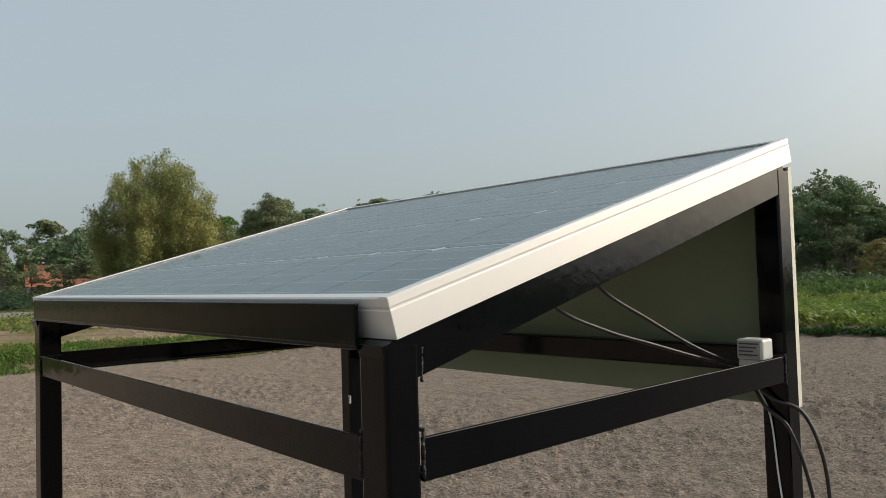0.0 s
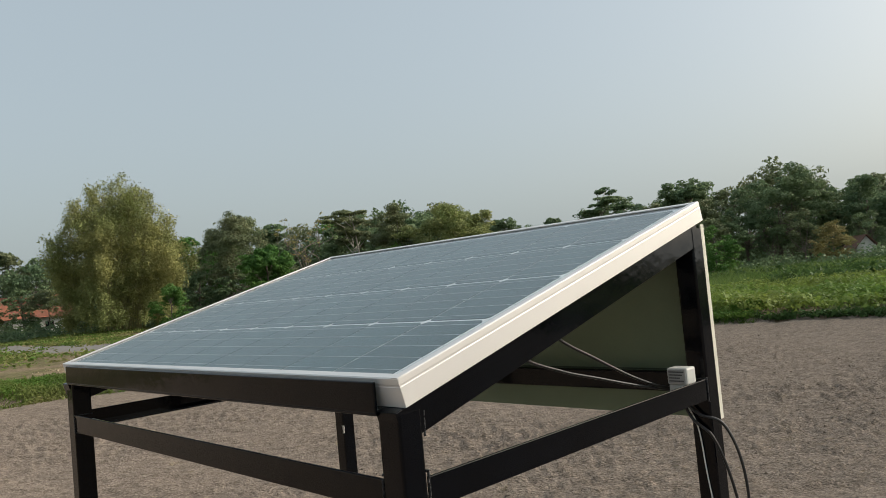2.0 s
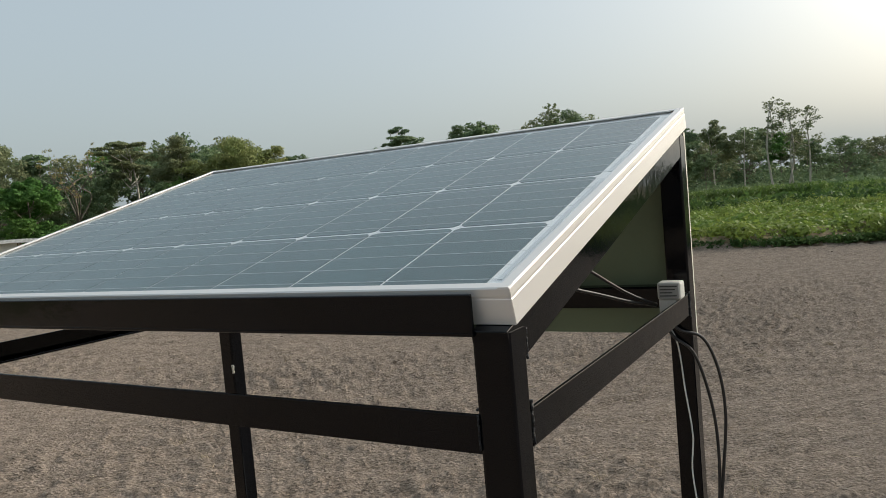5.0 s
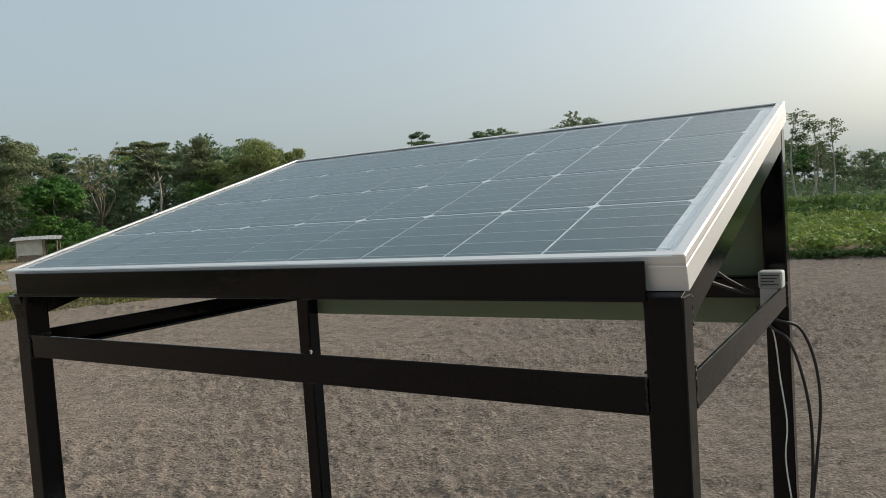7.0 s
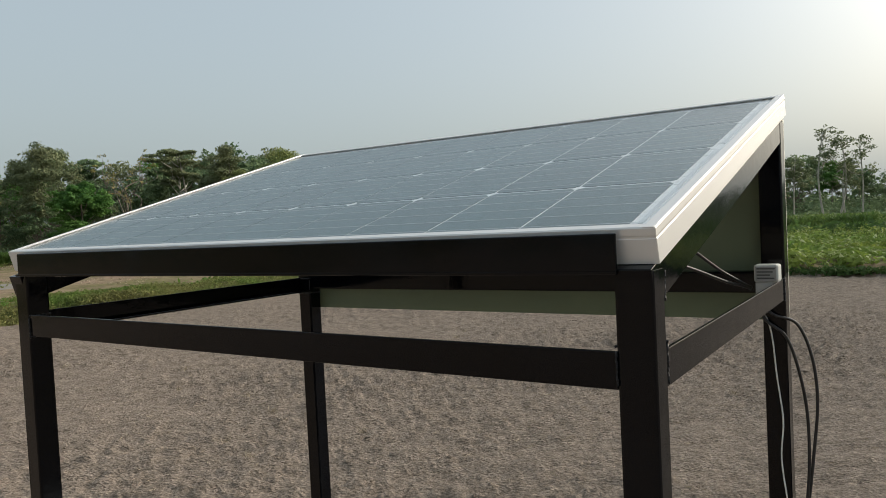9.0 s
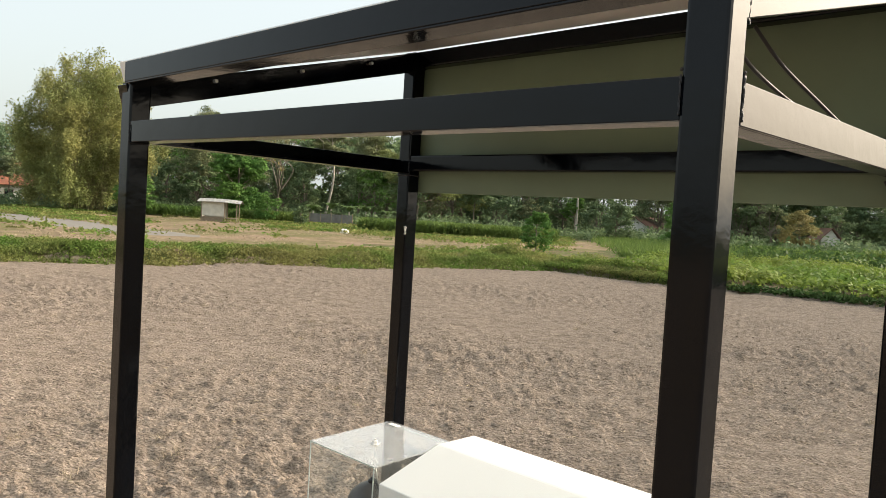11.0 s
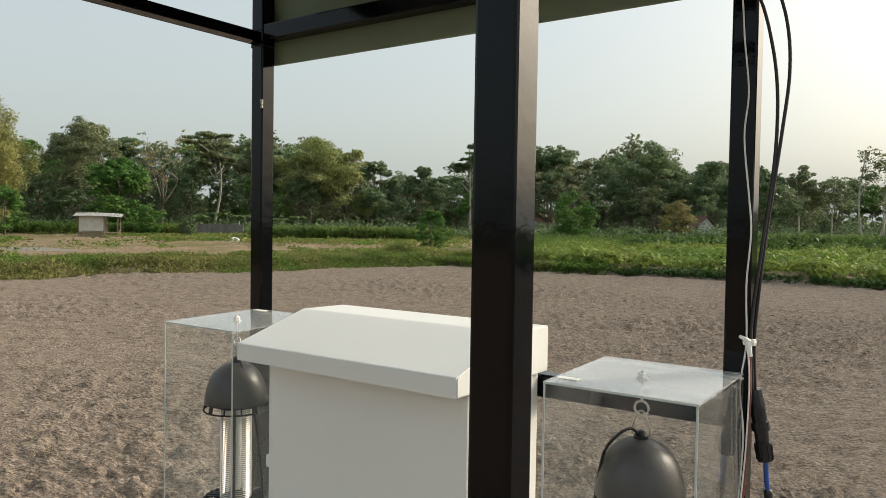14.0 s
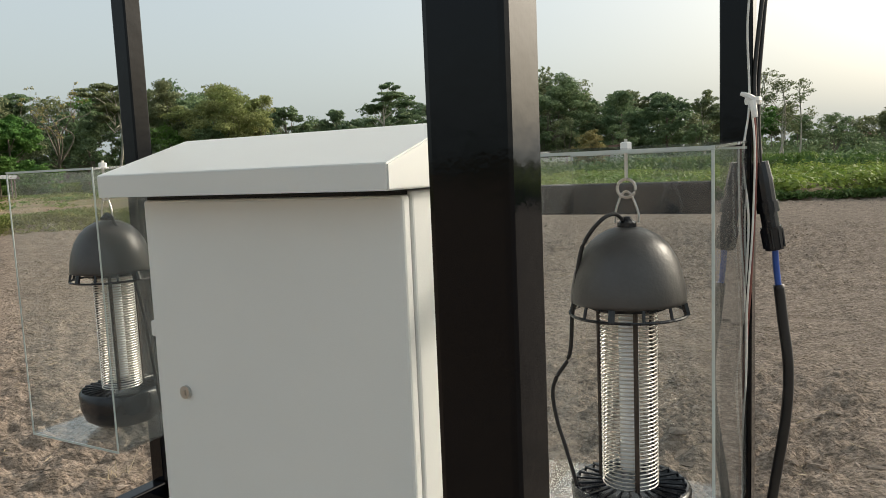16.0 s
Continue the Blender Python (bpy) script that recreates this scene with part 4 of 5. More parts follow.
def bamboo(at, h, w, label):
    """Arching culms in bunches; each bunch ends in a plume that droops, with dark gaps between the plumes."""
    root = thing("bamboo_clump", (0, 0, 0), label, "bamboo")
    culm_mat = material("bamboo_culm", (0.19, 0.18, 0.07), rough=0.6, vary=0.2)
    c, r = [], []
    for k in range(44):
        a = k * 2.39996 + rng.uniform(-0.25, 0.25)
        u = math.sqrt((k + 0.5) / 44)
        d = Vector((math.cos(a), math.sin(a), 0))
        hh = h * (1.0 - 0.46 * u ** 2.8) * rng.uniform(0.84, 1.02)
        out = w * 0.5 * u * rng.uniform(0.86, 1.0)
        foot = d * u * w * 0.13
        for m in range(2):
            e = Vector((rng.normal() * 0.35, rng.normal() * 0.35, 0))
            line = smooth_line([foot + e, foot + e + d * out * 0.10 + Vector((0, 0, hh * 0.45)), d * out * 0.55 + e * 2 + Vector((0, 0, hh * 0.88)),
                                d * out * 0.8 + e * 2 + Vector((0, 0, hh)), d * out * 1.04 + e * 2 + Vector((0, 0, hh * rng.uniform(0.84, 0.93)))], 5)
            part("culm", add_sweep(bmesh.new(), line, 0.05, 5, taper=0.2), culm_mat, root)
        # sprays from the plume's tip down along the bunch
        for q, size in ((1.0, 0.7), (0.93, 1.0), (0.84, 1.2), (0.73, 1.2), (0.62, 1.2), (0.50, 1.15), (0.38, 1.1), (0.26, 1.0), (0.15, 0.9)):
            if q < 0.55 and u < 0.45:
                continue
            if rng.uniform() < 0.10:
                continue
            o = out * (0.80 + 0.20 * min(1.0, q * 1.15))
            p = d * o + Vector((rng.normal() * 0.45, rng.normal() * 0.45, hh * q))
            c.append(tuple(p)), r.append((size * rng.uniform(0.7, 1.15), size * rng.uniform(0.7, 1.15), size * rng.uniform(0.8, 1.2)))
    c, r = np.array(c), np.array(r)
    k = 7
    dd = rng.normal(size=(len(c) * k, 3))
    dd /= np.linalg.norm(dd, axis=1, keepdims=True)
    c2 = np.repeat(c, k, 0) + dd * np.repeat(r, k, 0) * rng.uniform(0.3, 0.95, (len(dd), 1))
    c2[:, 2] -= 0.1 * np.abs(dd[:, 2])
    r2 = np.repeat(r, k, 0) * rng.uniform(0.25, 0.5, (len(dd), 1)) * np.array([0.85, 0.85, 1.2])
    p, face = blob_points(c2, r2, 120000, 0.8)
    p += rng.normal(size=p.shape) * np.array([0.20, 0.20, 0.26])
    keep = p[:, 2] > 0.2
    link_mesh("crown", quads_mesh("crown", leaf_tris(p[keep], 0.25, 0.8, 0.9, 0.45, face[keep]), 3), M_BAMBOO, root)
    root.location = at
    return root


bamboo(spot(69.2, 84), 15.9, 14.4, "tall yellow-green bamboo clump with drooping feathery tops")

tree("dome_tree", spot(60.4, 100), 12.9, 11.5, "broad", M_LEAF3, M_BARK, "old broad tree with a dense rounded olive crown", 6500, 0.42)
tree("fruit_tree", spot(59.1, 88), 8.4, 8.2, "dome", M_LEAF2, M_BARK, "leafy bright green fruit tree behind the hut", 7500, 0.42)
tree("bare_tree", spot(56.2, 92), 9.6, 7.0, "bare", M_YELLOW, M_BARK, "half bare tree with pale forked limbs", 330, 0.26)
tree("layered_tree", spot(52.8, 104), 13.2, 8.6, "umbrella", M_LEAF3, M_PALEBARK, "tall tree with flat layered foliage", 4600, 0.42)
tree("olive_tree", spot(48.8, 100), 12.2, 9.5, "tall", M_LEAF3, M_PALEBARK, "slender tree with thin olive foliage", 4200, 0.40)
tree("light_tree", spot(45.8, 98), 12.4, 12.0, "broad", M_FEATHER, M_BARK, "wide light green tree with feathery outline", 8000, 0.38)
tree("light_tree", spot(43.0, 99), 11.2, 9.5, "broad", M_FEATHER, M_BARK, "wide light green tree with feathery outline", 6000, 0.38)
tree("round_tree", spot(40.9, 108), 11.6, 7.0, "dome", M_LEAF, M_BARK, "dark round-headed tree in the far wood", 4200, 0.42)
tree("round_tree", spot(37.2, 106), 10.3, 6.8, "dome", M_LEAF, M_BARK, "dark round-headed tree in the far wood", 4200, 0.42)
tree("umbrella_tree", spot(33.6, 104), 13.2, 7.4, "umbrella", M_LEAF, M_PALEBARK, "tall tree with open tiers of dark foliage", 4200, 0.36)
tree("great_tree", spot(27.4, 104), 11.7, 9.0, "tall", M_LEAF, M_BARK, "tall dark green forest tree", 5000, 0.42)
tree("great_tree", spot(21.0, 106), 12.6, 11.0, "broad", M_LEAF, M_BARK, "tall broad forest tree standing above the rest", 7000, 0.40)
tree("great_tree", spot(16.0, 108), 10.8, 9.5, "dome", M_LEAF, M_BARK, "dark green rounded forest tree", 5200, 0.42)
tree("great_tree", spot(12.8, 106), 10.2, 8.5, "dome", M_LEAF, M_BARK, "dark green rounded forest tree", 5200, 0.42)
tree("young_tree", spot(36.5, 43), 2.5, 2.1, "dome", M_LEAF2, M_BARK, "small leafy tree on the field bank", 2200, 0.16)
tree("young_tree", spot(25.8, 78), 5.4, 5.2, "dome", M_LEAF2, M_BARK, "young spreading tree among the crops", 3600, 0.26)
tree("young_tree", spot(30.6, 84), 4.6, 4.2, "dome", M_LEAF, M_BARK, "young spreading tree among the crops", 3000, 0.26)
tree("young_tree", spot(57.0, 80), 3.4, 3.2, "dome", M_LEAF2, M_BARK, "low leafy shrub beside the hut", 1800, 0.24)
tree("young_tree", spot(66.0, 74), 4.4, 4.0, "dome", M_LEAF2, M_BARK, "low leafy shrub below the bamboo", 2600, 0.24)
tree("young_tree", spot(54.5, 72), 2.2, 1.6, "dome", M_LEAF, M_BARK, "low dark shrub on the bank", 1200, 0.2)
tree("yellow_shrub", spot(18.2, 92), 4.9, 4.8, "dome", M_YELLOW, M_BARK, "dry yellow shrub near the farmhouse", 3600, 0.24)
TRUNK["girth"] = 1.05
for yaw, hh in ((6.3, 10.6), (5.5, 9.8), (5.0, 7.6), (4.1, 8.8)):
    tree("pale_tree", spot(yaw, 88), hh, 4.4, "tall", M_LEAF3, M_PALEBARK, "thin pale-trunked tree with sparse leaves", 330, 0.28, "pale trees at the crop's far end")
TRUNK["girth"] = 1.0
tree("thin_tree", spot(8.2, 102), 8.6, 6.5, "tall", M_LEAF3, M_PALEBARK, "thin sparse tree at the wood's edge", 1200, 0.34)
tree("thin_tree", spot(10.2, 102), 9.0, 6.5, "tall", M_LEAF3, M_PALEBARK, "thin sparse tree at the wood's edge", 1900, 0.36)


def build_woods():
    """The far wood: many trees, one object, with its height following the skyline."""
    yaws = [-180, -24, -8, 0, 3, 8, 12, 15, 18, 21, 25, 28, 32, 36, 39, 42, 46, 52, 58, 64, 70, 78, 90, 130, 180]
    elev = [2.5, 0.6, 1.9, 2.2, 2.3, 3.0, 3.9, 4.5, 4.7, 5.4, 5.0, 5.5, 4.6, 3.8, 3.4, 4.6, 5.5, 5.9, 5.6, 4.6, 4.7, 4.4, 3.5, 2.5, 2.5]
    styles = ["broad", "tall", "tall", "dome", "broad"]
    protos = []
    LIMB.update(seg=4, steps=2)
    for k in range(10):
        bm, q = tree_parts(10, rng.uniform(6.5, 9.5), styles[k % 5], 3500, 0.36)
        protos.append((bm, q))
    groups = {0: [], 1: [], 2: []}
    tv, tf, base = [], [], 0
    raw = []
    for bm, _ in protos:
        bm.verts.ensure_lookup_table()
        bm.verts.index_update()
        raw.append((np.array([v.co[:] for v in bm.verts]), [[v.index for v in f.verts] for f in bm.faces]))
        bm.free()
    n = 0
    spots = [(y + rng.uniform(-0.5, 0.5), d, f) for d, f, step in ((100, 0.62, 1.9), (112, 0.85, 2.0), (126, 1.0, 2.2)) for y in np.arange(-14, 84, step)]
    spots += [(y + rng.uniform(-0.4, 0.4), 138, 0.95) for y in np.arange(-13, 11, 1.3)]
    spots += [(y, 130 + rng.uniform(0, 20), 0.9) for y in np.arange(86, 344, 4.5)]
    for yaw, d, f in spots:
        yy = yaw if yaw <= 180 else yaw - 360
        if d < 105 and rng.uniform() < 0.2:
            continue
        if yy < 9 and d < 120 and yy > -15:
            continue
        dd = d + rng.uniform(-5, 5)
        hh = (1.5 + dd * math.tan(radians(float(np.interp(yy, yaws, elev))))) * f * rng.uniform(0.95, 1.16)
        p = spot(yaw, dd)
        k = int(rng.integers(0, len(protos)))
        a = rng.uniform(0, math.tau)
        sx = max(hh / 10, 0.55) * rng.uniform(0.9, 1.2)
        rot = np.array([[math.cos(a) * sx, -math.sin(a) * sx, 0], [math.sin(a) * sx, math.cos(a) * sx, 0], [0, 0, hh / 10]])
        leaves = protos[k][1].reshape(-1, 9)
        if 86 < yaw < 344:
            leaves = leaves[::4]
        groups[int(rng.choice([0, 0, 0, 0, 0, 1, 1, 1, 2]))].append((leaves.reshape(-1, 3) @ rot.T) + np.array(p))
        v, fs = raw[k]
        tv.append(v @ rot.T + np.array(p))
        tf += [[i + n for i in face] for face in fs]
        n += len(v)
    for g, m, nm in ((0, M_LEAF, "deep green"), (1, M_LEAF3, "olive"), (2, M_LEAF2, "fresh green")):
        ob = new("far_woods", quads_mesh("far_woods", np.concatenate(groups[g]), 3))
        ob.data.materials.append(m)
        tagged(ob, f"belt of {nm} trees behind the fields", "trees", kind="stuff")
    me = bpy.data.meshes.new("far_trunks")
    me.from_pydata(np.concatenate(tv).tolist(), [], tf)
    me.materials.append(M_BARK)
    tagged(new("far_trunks", me), "grey-brown trunks of the far tree belt", "tree trunks", kind="stuff")
    # undergrowth along the wood's foot
    pts = []
    for yaw in np.arange(-14, 84, 0.22):
        d = rng.choice([rng.uniform(86, 100), rng.uniform(112, 132)])
        hh = rng.uniform(0.7, 2.0) if d < 105 else rng.uniform(3.5, 6.5)
        hh *= 0.55 if yaw < 10 else 1.0
        p = np.array(spot(yaw + rng.uniform(-0.3, 0.3), d))
        pts.append(p + rng.normal(size=(220, 3)) * np.array([1.3, 1.3, hh * 0.33]) + np.array([0, 0, hh * 0.45]))
    p = np.concatenate(pts)
    p[:, 2] = 6.0 * np.tanh(np.abs(p[:, 2]) / 6.0)
    ob = new("undergrowth", quads_mesh("undergrowth", leaf_tris(p, 0.36, 0.6, 0.1, facing=rng.normal(size=p.shape) + np.array([0, 0, 1.0])), 3))
    ob.data.materials.append(M_LEAF)
    tagged(ob, "dark green shrubs along the foot of the wood", "shrubs", kind="stuff")
    pts = []
    for yaw in np.arange(-14, 84, 0.20):
        p = np.array(spot(yaw + rng.uniform(-0.2, 0.2), rng.uniform(134, 146)))
        hh = rng.uniform(4.5, 7.0) if yaw > 9 else rng.uniform(2.2, 3.6)
        pts.append(p + rng.normal(size=(150, 3)) * np.array([1.0, 1.0, hh * 0.36]) + np.array([0, 0, hh * 0.42]))
    p = np.concatenate(pts)
    p[:, 2] = 6.0 * np.tanh(np.abs(p[:, 2]) / 6.0)
    ob = new("undergrowth", quads_mesh("undergrowth", leaf_tris(p, 0.6, 0.6, 0.1, 1.0), 3))
    ob.data.materials.append(M_LEAF)
    tagged(ob, "dense dark shrubs deep in the wood", "shrubs", kind="stuff")


build_woods()


def blades(points, height, width, lean=0.35, name="grass"):
    """Loose bent grass blades: triangles."""
    n = len(points)
    h = height * rng.uniform(0.5, 1.3, (n, 1))
    a = rng.uniform(0, math.tau, n)
    side = np.stack([np.cos(a), np.sin(a), np.zeros(n)], 1) * width * 0.5
    tip = points + np.concatenate([rng.normal(size=(n, 2)) * lean * h, h], 1)
    return quads_mesh(name, np.stack([points - side, points + side, tip], 1).reshape(-1, 3), 3)


def place_z(p):
    p[:, 2] = ground_height(p[:, 0], p[:, 1]) - 0.01
    return p


def stuff(name, me, mat, label, category):
    ob = new(name, me)
    me.materials.append(mat)
    return tagged(ob, label, category, kind="stuff")


def strip_left(n, lo, hi, y0=-12, y1=26):
    y = rng.uniform(y0, y1, n)
    x = field_edge_left(y) - rng.uniform(lo, hi, n) ** 1.0
    return place_z(np.stack([x, y, np.zeros(n)], 1))


def tufts(p, per, spread):
    q = np.repeat(p, per, 0)
    return place_z(q + rng.normal(size=q.shape) * np.array([spread, spread, 0]))


def ragged(p, scale, keep, seed):
    d = fractal(p[:, 0], p[:, 1], scale, 2, seed)
    return p[d > np.quantile(d, 1 - keep)]


def bank_grass(p, count):
    """Uneven cushions of short grass, with single blades standing out of them."""
    w = rng.uniform(0.12, 0.30, len(p))
    q, face = blob_points(p + np.array([0, 0, 0.03]), np.stack([w * 1.2, w, w * rng.uniform(0.35, 0.75, len(p))], 1), count, 0.6)
    ground = ground_height(q[:, 0], q[:, 1])
    q[:, 2] = ground + 0.01 + np.abs(q[:, 2] - ground)
    stuff("bank_grass", quads_mesh("bank_grass", leaf_tris(q, 0.085, 0.9, -0.5, 0.5, face), 3), M_GRASS, "cushions of green and straw-coloured grass on the field bank", "grass")
    stuff("bank_grass", blades(tufts(p[::2], 5, 0.12), 0.17, 0.03, 0.8), M_GRASS, "loose grass blades standing on the field bank", "grass")


bank_grass(np.concatenate([ragged(strip_left(5600, 0.2, 4.6, -6, 26), 1.1, 0.88, 9), strip_left(1900, -0.25, 0.5, -6, 26)]), 95000)
n = 2600
px = rng.uniform(-23, -10, n)
bank_grass(ragged(np.stack([px, field_edge_back(px) - 0.25 + rng.uniform(0, 4.4, n) * rng.uniform(0.1, 1, n), np.full(n, 0.2)], 1), 1.1, 0.85, 10), 30000)
n = 26000
r_, a_ = np.sqrt(rng.uniform(28 ** 2, 95 ** 2, n)), np.radians(rng.uniform(34, 84, n))
near = r_ < rng.uniform(52, 62, n)
p = np.stack([0.25 - r_ * np.sin(a_), -0.45 + r_ * np.cos(a_), np.zeros(n)], 1)[~near | (rng.uniform(0, 1, n) < 0.4)]
p = ragged(p[(p[:, 0] < field_edge_left(p[:, 1]) - 3.5) | (p[:, 1] > 30)], 0.22, 0.42, 11)
p = p[(np.abs(p[:, 1] - 16.0 - 0.04 * (p[:, 0] + 33)) > 2.3)]
q = tufts(p, 6, 0.3)
q[:, 2] += rng.uniform(0.02, 0.22, len(q))
stuff("meadow_grass", quads_mesh("meadow_grass", leaf_quads(q, 0.26, 0.5, 0.0, 0.4)), M_GRASS, "patchy meadow grass and weeds beyond the bank", "grass")


# rows of short pale stubble
n = 30000
r_, a_ = np.sqrt(rng.uniform(26 ** 2, 80 ** 2, n)), np.radians(rng.uniform(36, 84, n))
px, py = 0.25 - r_ * np.sin(a_), -0.45 + r_ * np.cos(a_)
py = np.round(py / 0.9) * 0.9 + rng.normal(size=n) * 0.1
keep = (px < field_edge_left(py) - 4.6) & (np.abs(py - 16.0 - 0.04 * (px + 33)) > 2.3)
p = np.stack([px, py, np.zeros(n)], 1)[keep]
stuff("stubble", blades(place_z(ragged(p, 0.3, 0.45, 13)), 0.08, 0.05, 0.9), M_STRAW, "rows of short dry stubble beyond the bank", "stubble")


def build_weeds():
    pts = []
    for k in range(90):
        q = np.array(spot(rng.uniform(35, 80), rng.uniform(38, 82)))
        if in_field(q[:1], q[1:2])[0] or q[0] > field_edge_left(q[1:2])[0] - 4:
            continue
        s = 0.12 + 0.6 * rng.uniform(0, 1) ** 2
        pts.append(q + rng.normal(size=(70, 3)) * np.array([s * 1.3, s * 1.3, s * 0.4]) + np.array([0, 0, s * 0.5]))
    p = np.concatenate(pts)
    p[:, 2] = np.abs(p[:, 2]) + 0.03
    stuff("weed_clumps", quads_mesh("weed_clumps", leaf_quads(p, 0.20, 0.5, 0.0, 0.5)), M_GRASS, "leafy weed clumps dotted over the stubble", "weeds")
    pts = []
    for k in range(46):
        a, r = radians(rng.uniform(-5, 100)), rng.uniform(2.6, 14)
        q = np.array([[-r * math.sin(a), r * math.cos(a), 0.0]])
        if in_field(q[:, 0], q[:, 1])[0]:
            pts.append(np.repeat(q, 26, 0) + rng.normal(size=(26, 3)) * np.array([0.03, 0.03, 0]))
    stuff("dry_tufts", blades(place_z(np.concatenate(pts)), 0.075, 0.006, 0.9), M_STRAW, "small dry grass tufts turned up in the soil", "straw")


build_weeds()


def build_crops():
    # low leafy crop along the far side of the field: bushy plants, taller and ranker in places
    n = 3600
    x = rng.uniform(-19, 26, n)
    y = field_edge_back(x) + 0.5 + rng.uniform(0, 1, n) ** 1.3 * 19
    keep = x > -13.5 - 0.35 * (y - 24) + rng.uniform(-1.5, 1.5, n)
    x, y = x[keep], y[keep]
    s = rng.uniform(0.24, 0.46, len(x)) * (1 + 0.35 * (fractal(x, y, 0.8, 2, 21) > 0.1))
    c = np.stack([x, y, 0.18 + s * 0.45], 1)
    q, face = blob_points(c, np.stack([s, s, s * 0.75], 1), 150000, 0.5)
    q[:, 2] = np.clip(q[:, 2], 0.14, None)
    stuff("leafy_crop", quads_mesh("leafy_crop", leaf_tris(q, 0.135, 0.5, 0.0, 0.95, face), 3), M_CROP, "dense low crop with broad light green leaves", "crop plants")
    # tall green stand beyond
    n = 15000
    x = rng.uniform(-60, 44, n)
    y = rng.uniform(38, 88, n)
    keep = x > -22 - (y - 38) * 0.7
    p = ragged(np.stack([x, y, np.zeros(n)], 1)[keep], 0.3, 0.9, 12)
    stuff("tall_grass_crop", blades(tufts(p, 7, 0.25), 0.66, 0.10, 0.45), M_CORN, "tall green fodder grass beyond the leafy crop", "crop plants")
    # weedy margin between soil and crop, coloured dark for the crop's shaded front
    x = rng.uniform(-14, 26, 2600)
    m = np.repeat(np.stack([x, field_edge_back(x) + rng.uniform(0.05, 0.5, len(x)), np.full(len(x), 0.12)], 1), 8, 0)
    m += rng.normal(size=m.shape) * np.array([0.1, 0.08, 0.06])
    stuff("field_margin", quads_mesh("field_margin", leaf_tris(np.maximum(m, [-99, -99, 0.05]), 0.14, 0.6, 0.0, 0.6), 3), M_HEDGE_AND_SHADE, "weedy green margin along the crop, darkened as its shaded front", "weeds")
    # hedge rows that part the plots
    c = []
    for y0, xa, xb, h, cnt in ((43.4, -17, 34, 0.75, 1300), (61.0, -32, 44, 0.75, 1000)):
        x = rng.uniform(xa, xb, cnt)
        foot = np.stack([x, y0 + 0.05 * x + rng.normal(size=cnt) * 0.35, np.zeros(cnt)], 1)
        q = np.repeat(foot, 22, 0)
        c.append(q + np.abs(rng.normal(size=q.shape)) * np.array([0, 0, h * 0.55]) + rng.normal(size=q.shape) * np.array([0.3, 0.3, 0]))
    stuff("hedge_row", quads_mesh("hedge_row", leaf_tris(np.concatenate(c), 0.24, 0.5, 0.0, 0.8), 3), M_HEDGE_AND_SHADE, "low deep green hedge rows between the plots", "hedge")
    # maize belts
    pts = []
    for y0, yaw0, yaw1, d, cnt in ((0, 35, 50, 66, 1700), (1, 3, 14, 62, 700), (2, 54, 67, 83, 1300)):
        a = np.radians(rng.uniform(yaw0, yaw1, cnt))
        r = d + rng.uniform(-2.5, 3.5, cnt)
        pts.append(np.stack([0.25 - r * np.sin(a), -0.45 + r * np.cos(a), np.zeros(cnt)], 1))
    p = place_z(np.concatenate(pts))
    stem = np.repeat(p, 12, 0)
    m = len(stem)
    hz = rng.uniform(0.1, 1.0, (m, 1))
    foot = stem + np.concatenate([rng.normal(size=(m, 2)) * 0.08, hz * 0.9], 1)
    a = rng.uniform(0, math.tau, m)
    out = np.stack([np.cos(a), np.sin(a), np.zeros(m)], 1)
    side = np.stack([-np.sin(a), np.cos(a), np.zeros(m)], 1) * 0.05
    tip = foot + out * rng.uniform(0.2, 0.5, (m, 1)) + np.array([0, 0, 0.35])
    q = np.stack([foot - side, foot + side, tip + side * 0.2, tip - side * 0.2], 1).reshape(-1, 3)
    stuff("maize_crop", quads_mesh("maize_crop", q), M_CORN, "belt of green maize plants with long leaves", "crop plants")


build_crops()


def banana(at, h, label):
    root = thing("banana_plant", (0, 0, 0), label, "banana plant", "banana plants at the wood's edge")
    bm = bmesh.new()
    add_sweep(bm, [Vector((0, 0, -0.1)), Vector((0.05, 0, h * 0.5))], 0.13, 7, taper=0.6)
    part("stem", bm, M_PALEBARK, root)
    for k in range(8):
        a = k * 2.4 + rng.uniform(-0.3, 0.3)
        L = h * rng.uniform(0.45, 0.6)
        d, s = Vector((math.cos(a), math.sin(a), 0)), Vector((-math.sin(a), math.cos(a), 0))
        lb = bmesh.new()
        prev = None
        for i in range(7):
            t = i / 6
            c = Vector((0.04, 0, h * 0.5)) + d * L * t * 0.75 + Vector((0, 0, L * (1.15 * t - 0.95 * t * t)))
            wd = 0.28 * math.sin(math.pi * min(1, 0.12 + 0.88 * t)) + 0.02
            row = [lb.verts.new(c - s * wd + Vector((0, 0, -0.06))), lb.verts.new(c), lb.verts.new(c + s * wd + Vector((0, 0, -0.06)))]
            if prev:
                lb.faces.new((prev[0], prev[1], row[1], row[0])), lb.faces.new((prev[1], prev[2], row[2], row[1]))
            prev = row
        part("leaf", lb, M_BANANA, root)
    root.location = at
    root.rotation_euler.z = rng.uniform(0, 6)


for yaw, d, h in ((53.6, 90, 3.2), (52.2, 92, 3.8), (50.9, 90, 3.4), (49.6, 93, 3.6), (47.9, 91, 3.0), (46.6, 92, 3.4)):
    banana(spot(yaw, d), h, "banana plant with long torn leaves")

# ---- hut, wall, houses ----


